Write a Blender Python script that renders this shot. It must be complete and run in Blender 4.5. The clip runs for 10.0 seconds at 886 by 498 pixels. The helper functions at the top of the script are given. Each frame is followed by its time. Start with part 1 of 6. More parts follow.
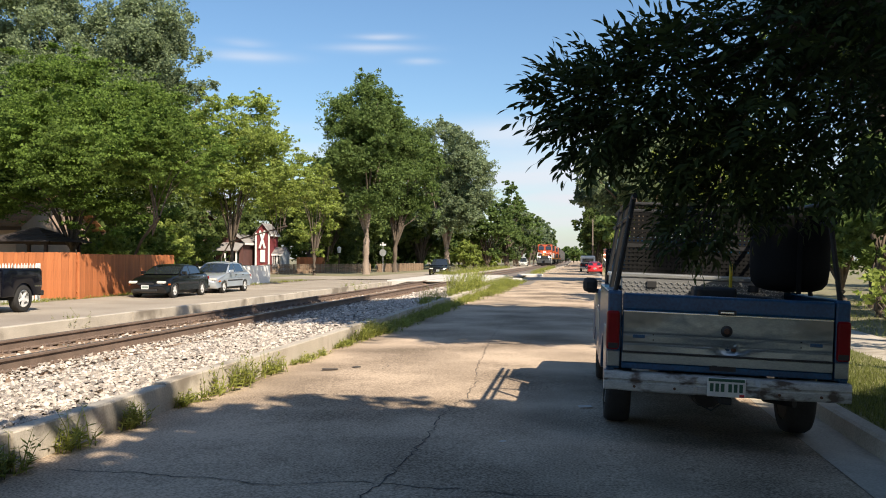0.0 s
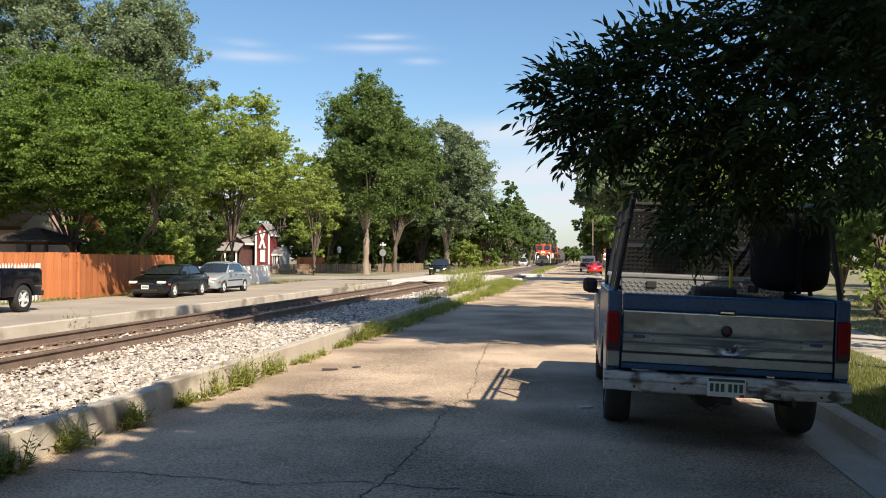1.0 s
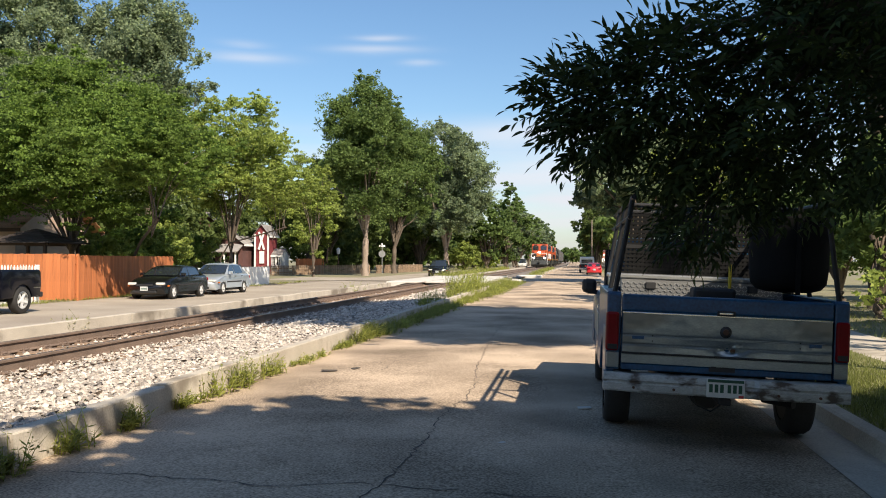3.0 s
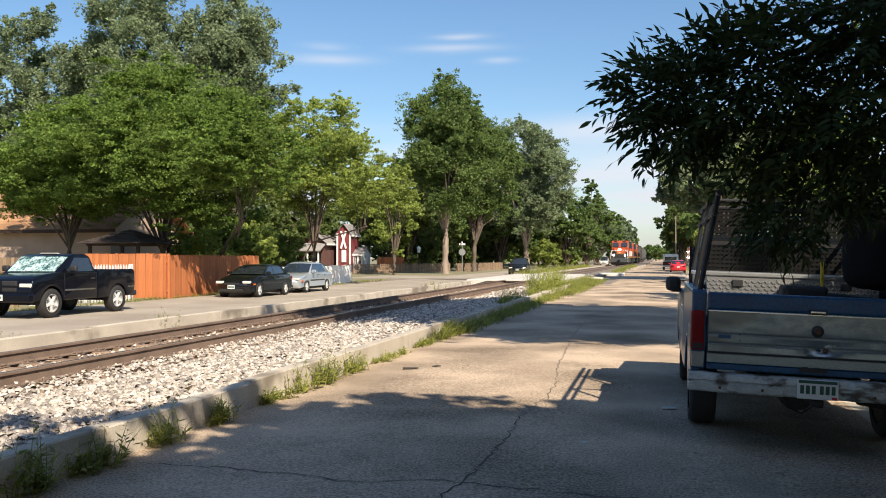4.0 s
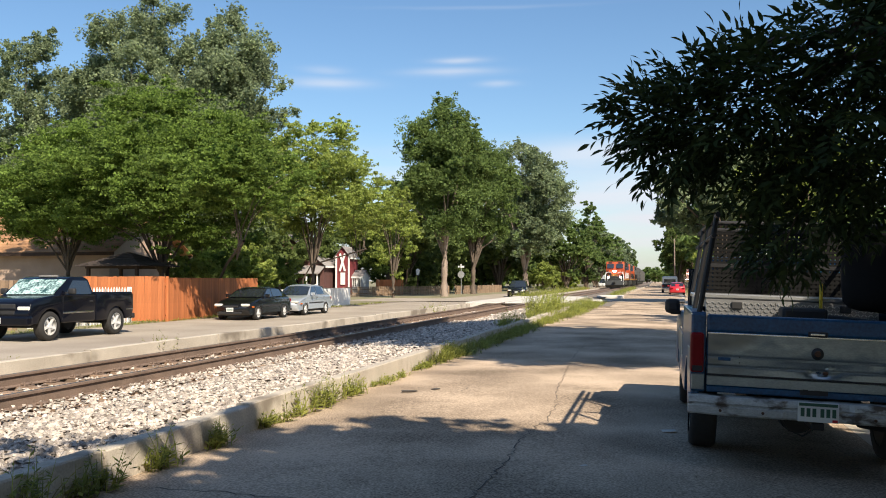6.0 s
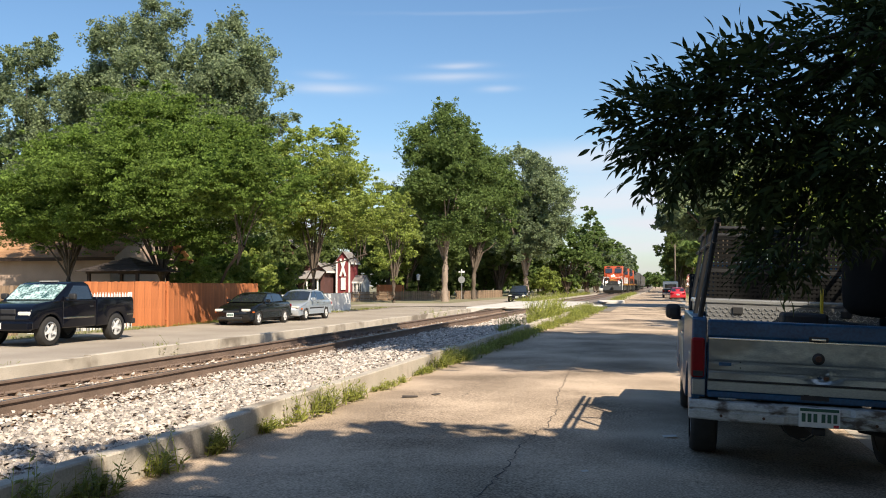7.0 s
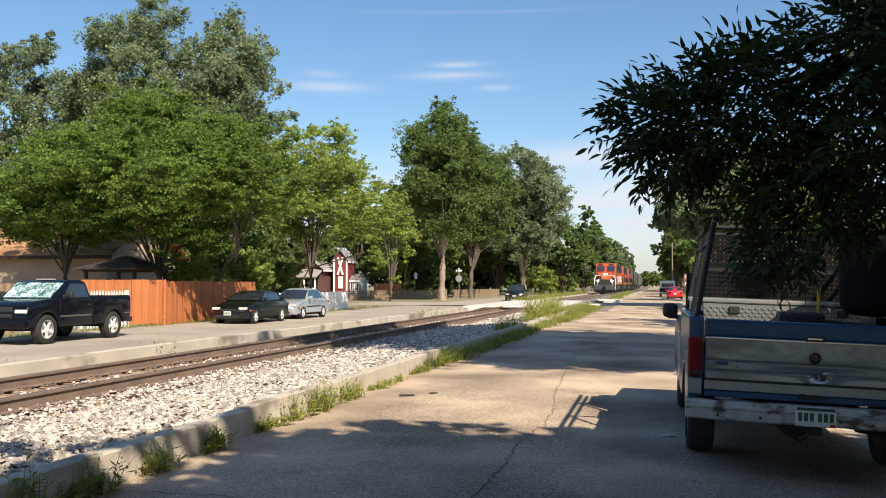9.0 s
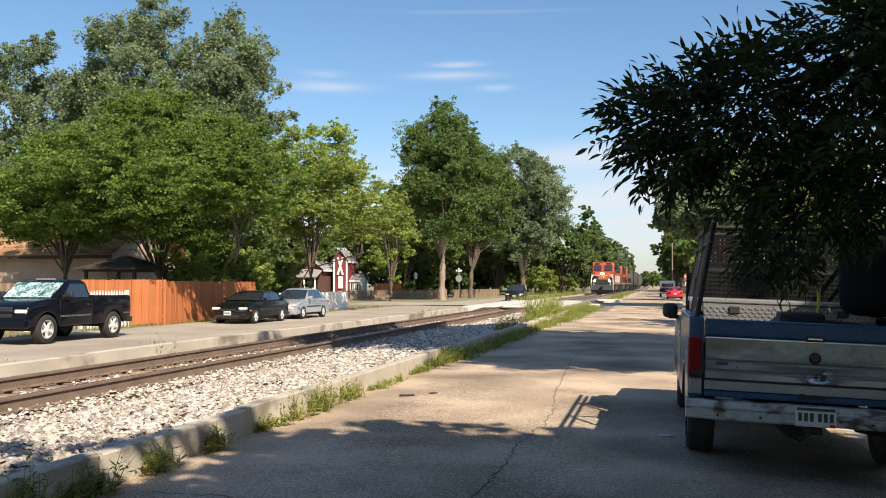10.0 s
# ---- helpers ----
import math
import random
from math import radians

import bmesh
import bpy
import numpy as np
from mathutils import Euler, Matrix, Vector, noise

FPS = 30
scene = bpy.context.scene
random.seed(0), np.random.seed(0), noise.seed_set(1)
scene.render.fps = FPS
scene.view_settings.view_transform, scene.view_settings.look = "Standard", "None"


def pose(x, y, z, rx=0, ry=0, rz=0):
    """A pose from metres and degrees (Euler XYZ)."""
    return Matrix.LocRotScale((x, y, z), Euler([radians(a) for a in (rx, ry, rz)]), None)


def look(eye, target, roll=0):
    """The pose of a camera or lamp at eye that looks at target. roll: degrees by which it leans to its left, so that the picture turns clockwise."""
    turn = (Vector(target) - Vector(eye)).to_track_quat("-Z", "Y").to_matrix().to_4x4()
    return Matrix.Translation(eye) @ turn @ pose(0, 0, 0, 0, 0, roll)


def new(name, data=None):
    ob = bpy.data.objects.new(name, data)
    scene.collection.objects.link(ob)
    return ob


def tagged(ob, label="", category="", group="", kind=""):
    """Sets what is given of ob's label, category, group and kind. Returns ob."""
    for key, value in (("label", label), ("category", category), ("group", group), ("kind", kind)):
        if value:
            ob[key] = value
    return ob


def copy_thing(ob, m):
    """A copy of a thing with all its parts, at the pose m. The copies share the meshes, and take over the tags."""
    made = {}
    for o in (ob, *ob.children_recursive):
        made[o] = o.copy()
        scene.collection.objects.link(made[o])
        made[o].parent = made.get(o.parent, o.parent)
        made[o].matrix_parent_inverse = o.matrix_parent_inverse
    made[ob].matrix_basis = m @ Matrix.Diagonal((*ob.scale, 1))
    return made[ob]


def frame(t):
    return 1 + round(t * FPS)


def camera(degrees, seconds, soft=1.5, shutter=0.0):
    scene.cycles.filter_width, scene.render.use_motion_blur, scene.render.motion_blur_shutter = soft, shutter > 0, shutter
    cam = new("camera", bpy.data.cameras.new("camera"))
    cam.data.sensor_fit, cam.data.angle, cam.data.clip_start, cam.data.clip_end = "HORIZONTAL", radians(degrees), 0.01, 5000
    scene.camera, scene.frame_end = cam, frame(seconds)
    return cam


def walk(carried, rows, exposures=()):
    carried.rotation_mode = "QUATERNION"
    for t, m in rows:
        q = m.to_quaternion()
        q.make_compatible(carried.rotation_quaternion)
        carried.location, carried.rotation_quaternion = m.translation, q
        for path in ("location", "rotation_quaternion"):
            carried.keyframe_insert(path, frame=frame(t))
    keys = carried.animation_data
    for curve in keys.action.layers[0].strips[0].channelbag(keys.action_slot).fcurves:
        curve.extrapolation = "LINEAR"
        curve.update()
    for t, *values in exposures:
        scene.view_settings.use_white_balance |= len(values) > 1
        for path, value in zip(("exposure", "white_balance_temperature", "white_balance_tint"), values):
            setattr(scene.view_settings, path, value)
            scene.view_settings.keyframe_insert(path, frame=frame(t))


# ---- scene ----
# ---- camera ----
EYE = (0.0, 0.0, 1.56)
cam = camera(54.15, 10.0, soft=1.0)
TURNS = [(0.0, 8.595, 0.653, -0.234), (1.5, 8.595, 0.653, -0.234), (2.0, 8.554, 0.653, -0.216), (2.2, 8.542, 0.696, -0.202),
         (3.1, 8.542, 0.736, -0.192), (3.3, 8.657, 0.763, -0.123), (3.4, 10.949, 0.707, -0.042), (3.5, 13.259, 0.637, 0.046),
         (4.0, 13.83, 0.603, 0.052), (4.5, 14.444, 1.041, 0.064), (5.0, 14.317, 1.324, 0.099), (5.5, 13.775, 1.75, 0.118),
         (7.0, 13.796, 2.427, 0.103), (7.5, 13.82, 2.54, 0.095), (8.0, 13.778, 2.596, 0.077), (8.5, 13.656, 2.47, 0.017),
         (9.0, 13.62, 2.345, 0.0), (10.0, 13.62, 2.345, -0.015)]
EXPOSURE = 0.63
KELVIN, TINT = 6880, 10

# ---- light ----
SUN_TO = Vector((0.72, -0.85, 1.0)).normalized()   # towards the sun
sun_az = math.atan2(SUN_TO.x, SUN_TO.y)
sun_el = math.asin(SUN_TO.z)
world = bpy.data.worlds.new("sky")
scene.world = world
world.use_nodes = True
wn, wl = world.node_tree.nodes, world.node_tree.links
sky = wn.new("ShaderNodeTexSky")
sky.sky_type, sky.sun_disc = "NISHITA", False
sky.sun_elevation, sky.sun_rotation = sun_el, sun_az
sky.air_density, sky.dust_density, sky.ozone_density = 1.0, 0.9, 3.0
wn["Background"].inputs["Strength"].default_value = 0.100
# thin high clouds, low over the far street, and small streaks
tc = wn.new("ShaderNodeTexCoord")
mp = wn.new("ShaderNodeMapping")
mp.inputs["Scale"].default_value = (3.0, 3.0, 22.0)
cn = wn.new("ShaderNodeTexNoise")
cn.inputs["Scale"].default_value, cn.inputs["Detail"].default_value = 1.4, 6.0
cr = wn.new("ShaderNodeValToRGB")
cr.color_ramp.elements[0].position, cr.color_ramp.elements[1].position = 0.34, 0.66
sep = wn.new("ShaderNodeSeparateXYZ")
low = wn.new("ShaderNodeMapRange")
low.inputs["From Min"].default_value, low.inputs["From Max"].default_value = 0.17, 0.06
low.inputs["To Min"].default_value, low.inputs["To Max"].default_value = 0.0, 0.9
cm = wn.new("ShaderNodeMath")
cm.operation = "MULTIPLY"
cmix = wn.new("ShaderNodeMixRGB")
cmix.inputs[2].default_value = (5.4, 5.35, 6.1, 1)
wl.new(tc.outputs["Generated"], mp.inputs["Vector"])
wl.new(mp.outputs["Vector"], cn.inputs["Vector"])
wl.new(cn.outputs["Fac"], cr.inputs["Fac"])
wl.new(tc.outputs["Generated"], sep.inputs["Vector"])
wl.new(sep.outputs["Z"], low.inputs["Value"])
wl.new(cr.outputs["Color"], cm.inputs[0])
wl.new(low.outputs["Result"], cm.inputs[1])
wl.new(cm.outputs["Value"], cmix.inputs["Fac"])
deep = wn.new("ShaderNodeMixRGB")
deep.blend_type, deep.inputs["Fac"].default_value, deep.inputs[2].default_value = "MULTIPLY", 1.0, (0.95, 1.0, 1.03, 1)
sat = wn.new("ShaderNodeHueSaturation")
sat.inputs["Saturation"].default_value = 1.1
wl.new(sky.outputs["Color"], deep.inputs[1])
wl.new(deep.outputs["Color"], sat.inputs["Color"])
wl.new(sat.outputs["Color"], cmix.inputs[1])


def wmath(op, a, b=None):
    nd = wn.new("ShaderNodeMath")
    nd.operation = op
    for k, v in enumerate((a, b)):
        if v is None:
            continue
        if isinstance(v, float):
            nd.inputs[k].default_value = v
        else:
            wl.new(v, nd.inputs[k])
    return nd.outputs["Value"]


# small high streaks: azimuth, elevation, half width and half height in degrees
azim = wmath("ARCTAN2", sep.outputs["X"], sep.outputs["Y"])
elev = wmath("ARCSINE", sep.outputs["Z"])
wob = wmath("MULTIPLY", wmath("SUBTRACT", cn.outputs["Fac"], 0.5), 0.012)
elev = wmath("ADD", elev, wob)
streak = None
for az, el, wa, we, dens in ((-21.2, 12.9, 2.4, 0.35, 0.55), (-12.6, 14.3, 1.6, 0.22, 0.75), (-13.0, 13.6, 2.6, 0.24, 0.8), (-10.1, 12.8, 1.1, 0.2, 0.6), (-21.6, 13.7, 1.4, 0.22, 0.3), (-11.0, 17.6, 6.0, 0.1, 0.18), (-2.5, 8.4, 5.5, 0.8, 0.75), (-1.0, 6.0, 6.0, 1.0, 0.7), (-16.0, 6.8, 4.0, 0.8, 0.5)):
    u = wmath("DIVIDE", wmath("SUBTRACT", azim, radians(az)), radians(wa))
    v = wmath("DIVIDE", wmath("SUBTRACT", elev, radians(el)), radians(we))
    g = wmath("ADD", wmath("MULTIPLY", u, u), wmath("MULTIPLY", v, v))
    g = wmath("MULTIPLY", wmath("POWER", 2.718, wmath("MULTIPLY", g, -1.0)), dens * 0.75)
    streak = g if streak is None else wmath("MAXIMUM", streak, g)
streak = wmath("MULTIPLY", streak, wmath("ADD", wmath("MULTIPLY", cn.outputs["Fac"], 1.6), 0.1))
smix = wn.new("ShaderNodeMixRGB")
smix.use_clamp = False
smix.inputs[2].default_value = (5.4, 5.7, 6.4, 1)
wl.new(streak, smix.inputs["Fac"])
wl.new(cmix.outputs["Color"], smix.inputs[1])
wl.new(smix.outputs["Color"], wn["Background"].inputs["Color"])
sun_data = bpy.data.lights.new("sun", "SUN")
sun_data.energy, sun_data.angle, sun_data.color = 5.0, radians(0.53), (1.0, 0.91, 0.78)
sun = new("sun", sun_data)
sun.matrix_world = look(SUN_TO * 50, (0, 0, 0))


# ---- materials ----
def mat(name, color, rough=0.7, metal=0.0, vary=0.25, scale=6.0, fine=60.0, bump=0.15, dist=0.01, tint=None, island=0.0, objrand=0.0, coat=0.0, stretch=(1, 1, 1), stain_sheen=None, stain_sheen_at=0.62, crisp=0.17):
    """A surface with variation at two scales, fine relief and, if asked, stains or painted sheen and a change from
    piece to piece.
    """
    m = bpy.data.materials.new(name)
    m.use_nodes = True
    n, l = m.node_tree.nodes, m.node_tree.links
    b = n["Principled BSDF"]
    b.inputs["Roughness"].default_value, b.inputs["Metallic"].default_value = rough, metal
    b.inputs["Coat Weight"].default_value = coat
    b.inputs["Coat Roughness"].default_value = 0.08
    co = n.new("ShaderNodeTexCoord")
    mpn = n.new("ShaderNodeMapping")
    mpn.inputs["Scale"].default_value = stretch
    l.new(co.outputs["Object"], mpn.inputs["Vector"])
    big, small = n.new("ShaderNodeTexNoise"), n.new("ShaderNodeTexNoise")
    big.inputs["Scale"].default_value, big.inputs["Detail"].default_value = scale, 5.0
    small.inputs["Scale"].default_value, small.inputs["Detail"].default_value = fine, 3.0
    for t in (big, small):
        l.new(mpn.outputs["Vector"], t.inputs["Vector"])
    mixf = n.new("ShaderNodeMath")
    mixf.operation = "MULTIPLY_ADD"
    mixf.inputs[1].default_value, mixf.inputs[2].default_value = 0.5, 0.0
    addf = n.new("ShaderNodeMath")
    addf.operation = "MULTIPLY_ADD"
    addf.inputs[1].default_value = 0.5
    l.new(big.outputs["Fac"], mixf.inputs[0])
    l.new(small.outputs["Fac"], addf.inputs[0])
    l.new(mixf.outputs["Value"], addf.inputs[2])
    ramp = n.new("ShaderNodeValToRGB")
    c = Vector(color)
    t2 = Vector(tint) if tint else c
    ramp.color_ramp.elements[0].position, ramp.color_ramp.elements[1].position = 0.5 - crisp, 0.5 + crisp
    ramp.color_ramp.elements[0].color = (*(c * (1 - vary)), 1)
    ramp.color_ramp.elements[1].color = (*(t2 * (1 + vary)), 1)
    l.new(addf.outputs["Value"], ramp.inputs["Fac"])
    out = ramp.outputs["Color"]
    if stain_sheen:
        sn = n.new("ShaderNodeTexNoise")
        sn.inputs["Scale"].default_value, sn.inputs["Detail"].default_value = scale * 0.45, 8.0
        l.new(mpn.outputs["Vector"], sn.inputs["Vector"])
        sr = n.new("ShaderNodeValToRGB")
        sr.color_ramp.elements[0].position, sr.color_ramp.elements[1].position = stain_sheen_at - 0.06, stain_sheen_at + 0.04
        l.new(sn.outputs["Fac"], sr.inputs["Fac"])
        sm = n.new("ShaderNodeMixRGB")
        sm.inputs[2].default_value = (*stain_sheen, 1)
        l.new(sr.outputs["Color"], sm.inputs["Fac"])
        l.new(out, sm.inputs[1])
        out = sm.outputs["Color"]
    if island or objrand:
        src = n.new("ShaderNodeNewGeometry").outputs["Random Per Island"] if island else n.new("ShaderNodeObjectInfo").outputs["Random"]
        mr = n.new("ShaderNodeMapRange")
        k = island or objrand
        mr.inputs["To Min"].default_value, mr.inputs["To Max"].default_value = 1 - k, 1 + k
        l.new(src, mr.inputs["Value"])
        hs = n.new("ShaderNodeHueSaturation")
        l.new(mr.outputs["Result"], hs.inputs["Value"])
        l.new(out, hs.inputs["Color"])
        out = hs.outputs["Color"]
    l.new(out, b.inputs["Base Color"])
    if bump:
        bp = n.new("ShaderNodeBump")
        bp.inputs["Strength"].default_value, bp.inputs["Distance"].default_value = bump, dist
        l.new(addf.outputs["Value"], bp.inputs["Height"])
        l.new(bp.outputs["Normal"], b.inputs["Normal"])
    return m


def leaf_mat(name, color, vary=0.25, through_=0.5, rough=0.6):
    m = bpy.data.materials.new(name)
    m.use_nodes = True
    n, l = m.node_tree.nodes, m.node_tree.links
    b = n["Principled BSDF"]
    b.inputs["Roughness"].default_value = rough
    b.inputs["Specular IOR Level"].default_value = 0.2
    g = n.new("ShaderNodeNewGeometry")
    ramp = n.new("ShaderNodeValToRGB")
    c = Vector(color)
    e = ramp.color_ramp.elements
    e[0].color = (*(c * (1 - vary)), 1)
    e[1].color = (c.x * (1 + vary * 1.3), c.y * (1 + vary), c.z * (1 + vary * 0.5), 1)
    l.new(g.outputs["Random Per Island"], ramp.inputs["Fac"])
    co = n.new("ShaderNodeTexCoord")
    nz = n.new("ShaderNodeTexNoise")
    nz.inputs["Scale"].default_value = 0.5
    l.new(co.outputs["Object"], nz.inputs["Vector"])
    hs = n.new("ShaderNodeHueSaturation")
    mr = n.new("ShaderNodeMapRange")
    mr.inputs["From Min"].default_value, mr.inputs["From Max"].default_value = 0.3, 0.7
    mr.inputs["To Min"].default_value, mr.inputs["To Max"].default_value = 0.75, 1.25
    l.new(nz.outputs["Fac"], mr.inputs["Value"])
    l.new(mr.outputs["Result"], hs.inputs["Value"])
    l.new(ramp.outputs["Color"], hs.inputs["Color"])
    l.new(hs.outputs["Color"], b.inputs["Base Color"])
    tr = n.new("ShaderNodeBsdfTranslucent")
    l.new(hs.outputs["Color"], tr.inputs["Color"])
    mx = n.new("ShaderNodeMixShader")
    mx.inputs["Fac"].default_value = through_
    l.new(b.outputs["BSDF"], mx.inputs[1])
    l.new(tr.outputs["BSDF"], mx.inputs[2])
    l.new(mx.outputs["Shader"], n["Material Output"].inputs["Surface"])
    return m


def glass_mat(name, color=(0.02, 0.025, 0.03), rough=0.04):
    m = mat(name, color, rough, 0.0, 0.15, 3.0, 40.0, 0.0, coat=1.0)
    m.node_tree.nodes["Principled BSDF"].inputs["Specular IOR Level"].default_value = 0.8
    return m


def glow_mat(name, color, strength):
    m = mat(name, color, 0.3)
    b = m.node_tree.nodes["Principled BSDF"]
    b.inputs["Emission Color"].default_value = (*color, 1)
    b.inputs["Emission Strength"].default_value = strength
    return m


M_ROAD = mat("asphalt_old", (0.36, 0.274, 0.195), 0.92, 0, 0.5, 0.5, 52.0, 0.9, 0.012, crisp=0.1, tint=(0.41, 0.318, 0.235), stain_sheen=(0.25, 0.205, 0.155), stain_sheen_at=0.66)
M_ROAD.node_tree.nodes["Principled BSDF"].inputs["Specular IOR Level"].default_value = 0.12
M_FARROAD = mat("asphalt_far", (0.295, 0.242, 0.19), 0.9, 0, 0.2, 0.4, 60.0, 0.4, 0.006, tint=(0.36, 0.31, 0.25))
M_APRON = mat("asphalt_apron", (0.22, 0.175, 0.138), 0.92, 0, 0.3, 0.6, 30.0, 0.5, 0.008, stain_sheen=(0.3, 0.25, 0.2), stain_sheen_at=0.62)
M_PATCH = mat("asphalt_patch", (0.2, 0.17, 0.14), 0.92, 0, 0.3, 1.0, 34.0, 0.6, 0.01)
M_CRACK = mat("crack_tar", (0.07, 0.058, 0.048), 0.9, 0, 0.3, 9.0, 80.0, 0.2)
M_CONC = mat("kerb_concrete", (0.43, 0.375, 0.305), 0.88, 0, 0.2, 1.6, 50.0, 0.4, 0.006, tint=(0.5, 0.445, 0.37), stain_sheen=(0.22, 0.185, 0.145), stain_sheen_at=0.6)
M_CONCW = mat("crossing_concrete", (0.55, 0.52, 0.47), 0.85, 0, 0.12, 2.0, 60.0, 0.3, 0.004)
M_STONE = mat("ballast_stone", (0.365, 0.305, 0.255), 0.85, 0, 0.25, 8.0, 70.0, 0.5, 0.01, tint=(0.47, 0.415, 0.36), island=0.55)
# darker than the stones: the shade in the gaps is put into this colour
M_BED = mat("ballast_bed", (0.2, 0.165, 0.14), 0.95, 0, 0.4, 14.0, 60.0, 0.8, 0.03)
M_RAIL = mat("rail_rust", (0.19, 0.135, 0.105), 0.8, 0.1, 0.3, 3.0, 60.0, 0.4, 0.003)
M_RAILTOP = mat("rail_worn_steel", (0.34, 0.30, 0.27), 0.32, 0.9, 0.15, 2.0, 40.0, 0.1, 0.002)
M_TIE = mat("tie_wood", (0.24, 0.165, 0.115), 0.9, 0, 0.35, 3.0, 45.0, 0.6, 0.01, stretch=(1, 8, 8), objrand=0.25)
M_SOIL = mat("dry_soil", (0.23, 0.19, 0.125), 0.95, 0, 0.3, 0.6, 18.0, 0.6, 0.03, tint=(0.2, 0.19, 0.1))
M_LAWN = mat("lawn_soil", (0.15, 0.155, 0.06), 0.95, 0, 0.35, 0.8, 30.0, 0.6, 0.02, tint=(0.22, 0.205, 0.09))
M_BARK = mat("bark", (0.12, 0.092, 0.07), 0.95, 0, 0.4, 5.0, 30.0, 0.9, 0.03, stretch=(1, 1, 0.25))
M_BARKP = mat("bark_pale", (0.27, 0.21, 0.165), 0.95, 0, 0.3, 4.0, 30.0, 0.9, 0.03, stretch=(1, 1, 0.25))
M_CEDAR = mat("cedar_board", (0.46, 0.15, 0.052), 0.75, 0, 0.22, 3.0, 40.0, 0.3, 0.004, stretch=(4, 4, 0.5), objrand=0.16)
M_GREYWOOD = mat("grey_wood", (0.27, 0.185, 0.12), 0.9, 0, 0.3, 3.0, 40.0, 0.4, 0.005, stretch=(4, 4, 0.5), objrand=0.25)
M_WHITEP = mat("white_paint", (0.78, 0.77, 0.74), 0.6, 0, 0.08, 2.0, 30.0, 0.1, 0.003)
L_LOCUST = leaf_mat("leaf_locust", (0.15, 0.238, 0.055), 0.35)
L_GREY = leaf_mat("leaf_cottonwood", (0.215, 0.285, 0.175), 0.4)
L_LIGHT = leaf_mat("leaf_light", (0.285, 0.365, 0.1), 0.35)
L_MID = leaf_mat("leaf_elm", (0.145, 0.22, 0.072), 0.3)
L_DARK = leaf_mat("leaf_dark", (0.12, 0.17, 0.055), 0.3)
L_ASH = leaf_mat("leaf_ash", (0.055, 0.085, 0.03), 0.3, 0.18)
L_WEED = leaf_mat("leaf_weed", (0.28, 0.32, 0.09), 0.4)
L_GRASS = leaf_mat("leaf_grass", (0.2, 0.235, 0.075), 0.4)


# ---- mesh helpers ----
def link_mesh(name, bm, material, parent=None, label="", smooth=False):
    me = bpy.data.meshes.new(name)
    bm.to_mesh(me)
    bm.free()
    for mm in (material if isinstance(material, (list, tuple)) else [material]):
        me.materials.append(mm)
    if smooth:
        me.shade_smooth()
        if smooth == "edges":
            me.set_sharp_from_angle(angle=radians(32))
    ob = new(name, me)
    if parent is not None:
        ob.parent = parent
    if label:
        ob["label"] = label
    return ob


def part(name, bm, material, parent, label="", smooth=False):
    return link_mesh(name, bm, material, parent, label, smooth)


def data_mesh(name, verts, faces, material, parent=None, label="", smooth=False):
    """A mesh from arrays that the code has worked out."""
    me = bpy.data.meshes.new(name)
    verts, faces = np.asarray(verts, dtype=np.float32), np.asarray(faces, dtype=np.int32)
    me.vertices.add(len(verts))
    me.vertices.foreach_set("co", verts.ravel())
    k = faces.shape[1]
    me.loops.add(faces.size)
    me.loops.foreach_set("vertex_index", faces.ravel())
    me.polygons.add(len(faces))
    me.polygons.foreach_set("loop_start", np.arange(0, faces.size, k, dtype=np.int32))
    me.update(calc_edges=True)
    me.validate()
    me.materials.append(material)
    if smooth:
        me.shade_smooth()
    ob = new(name, me)
    if parent is not None:
        ob.parent = parent
    if label:
        ob["label"] = label
    return ob


def empty(name, m, label="", category="", group="", kind=""):
    ob = new(name)
    ob.empty_display_size = 0.1
    ob.matrix_world = m
    return tagged(ob, label, category, group, kind)


def box(bm, x0, x1, y0, y1, z0, z1, bevel=0.0, seg=1):
    vs = bmesh.ops.create_cube(bm, size=1.0, matrix=Matrix.Translation(((x0 + x1) / 2, (y0 + y1) / 2, (z0 + z1) / 2)) @ Matrix.Diagonal((x1 - x0, y1 - y0, z1 - z0, 1)))["verts"]
    if bevel:
        es = list({e for v in vs for e in v.link_edges})
        bmesh.ops.bevel(bm, geom=es, offset=bevel, segments=seg, affect="EDGES", profile=0.5)


def one_box(*a, **k):
    bm = bmesh.new()
    box(bm, *a, **k)
    return bm


def tube(bm, p, q, r0, r1=None, n=10):
    p, q = Vector(p), Vector(q)
    d = q - p
    m = Matrix.Translation((p + q) / 2) @ d.to_track_quat("Z", "Y").to_matrix().to_4x4()
    bmesh.ops.create_cone(bm, cap_ends=True, segments=n, radius1=r0, radius2=r0 if r1 is None else r1, depth=d.length, matrix=m)


def one_tube(*a, **k):
    bm = bmesh.new()
    tube(bm, *a, **k)
    return bm


def prism(bm, pts, x0, x1, bevel=0.0, seg=2, inset=None):
    """The side outline pts (y, z) drawn out from x0 to x1. inset: a function of (y, z) by which the sides lean in."""
    a = [bm.verts.new((x0 + (inset(y, z) if inset else 0), y, z)) for y, z in pts]
    b = [bm.verts.new((x1 - (inset(y, z) if inset else 0), y, z)) for y, z in pts]
    fs = [bm.faces.new(a), bm.faces.new(b[::-1])]
    for i in range(len(pts)):
        j = (i + 1) % len(pts)
        fs.append(bm.faces.new((a[j], a[i], b[i], b[j])))
    bmesh.ops.recalc_face_normals(bm, faces=fs)
    if bevel:
        es = list({e for f in fs for e in f.edges})
        bmesh.ops.bevel(bm, geom=es, offset=bevel, segments=seg, affect="EDGES", profile=0.5)


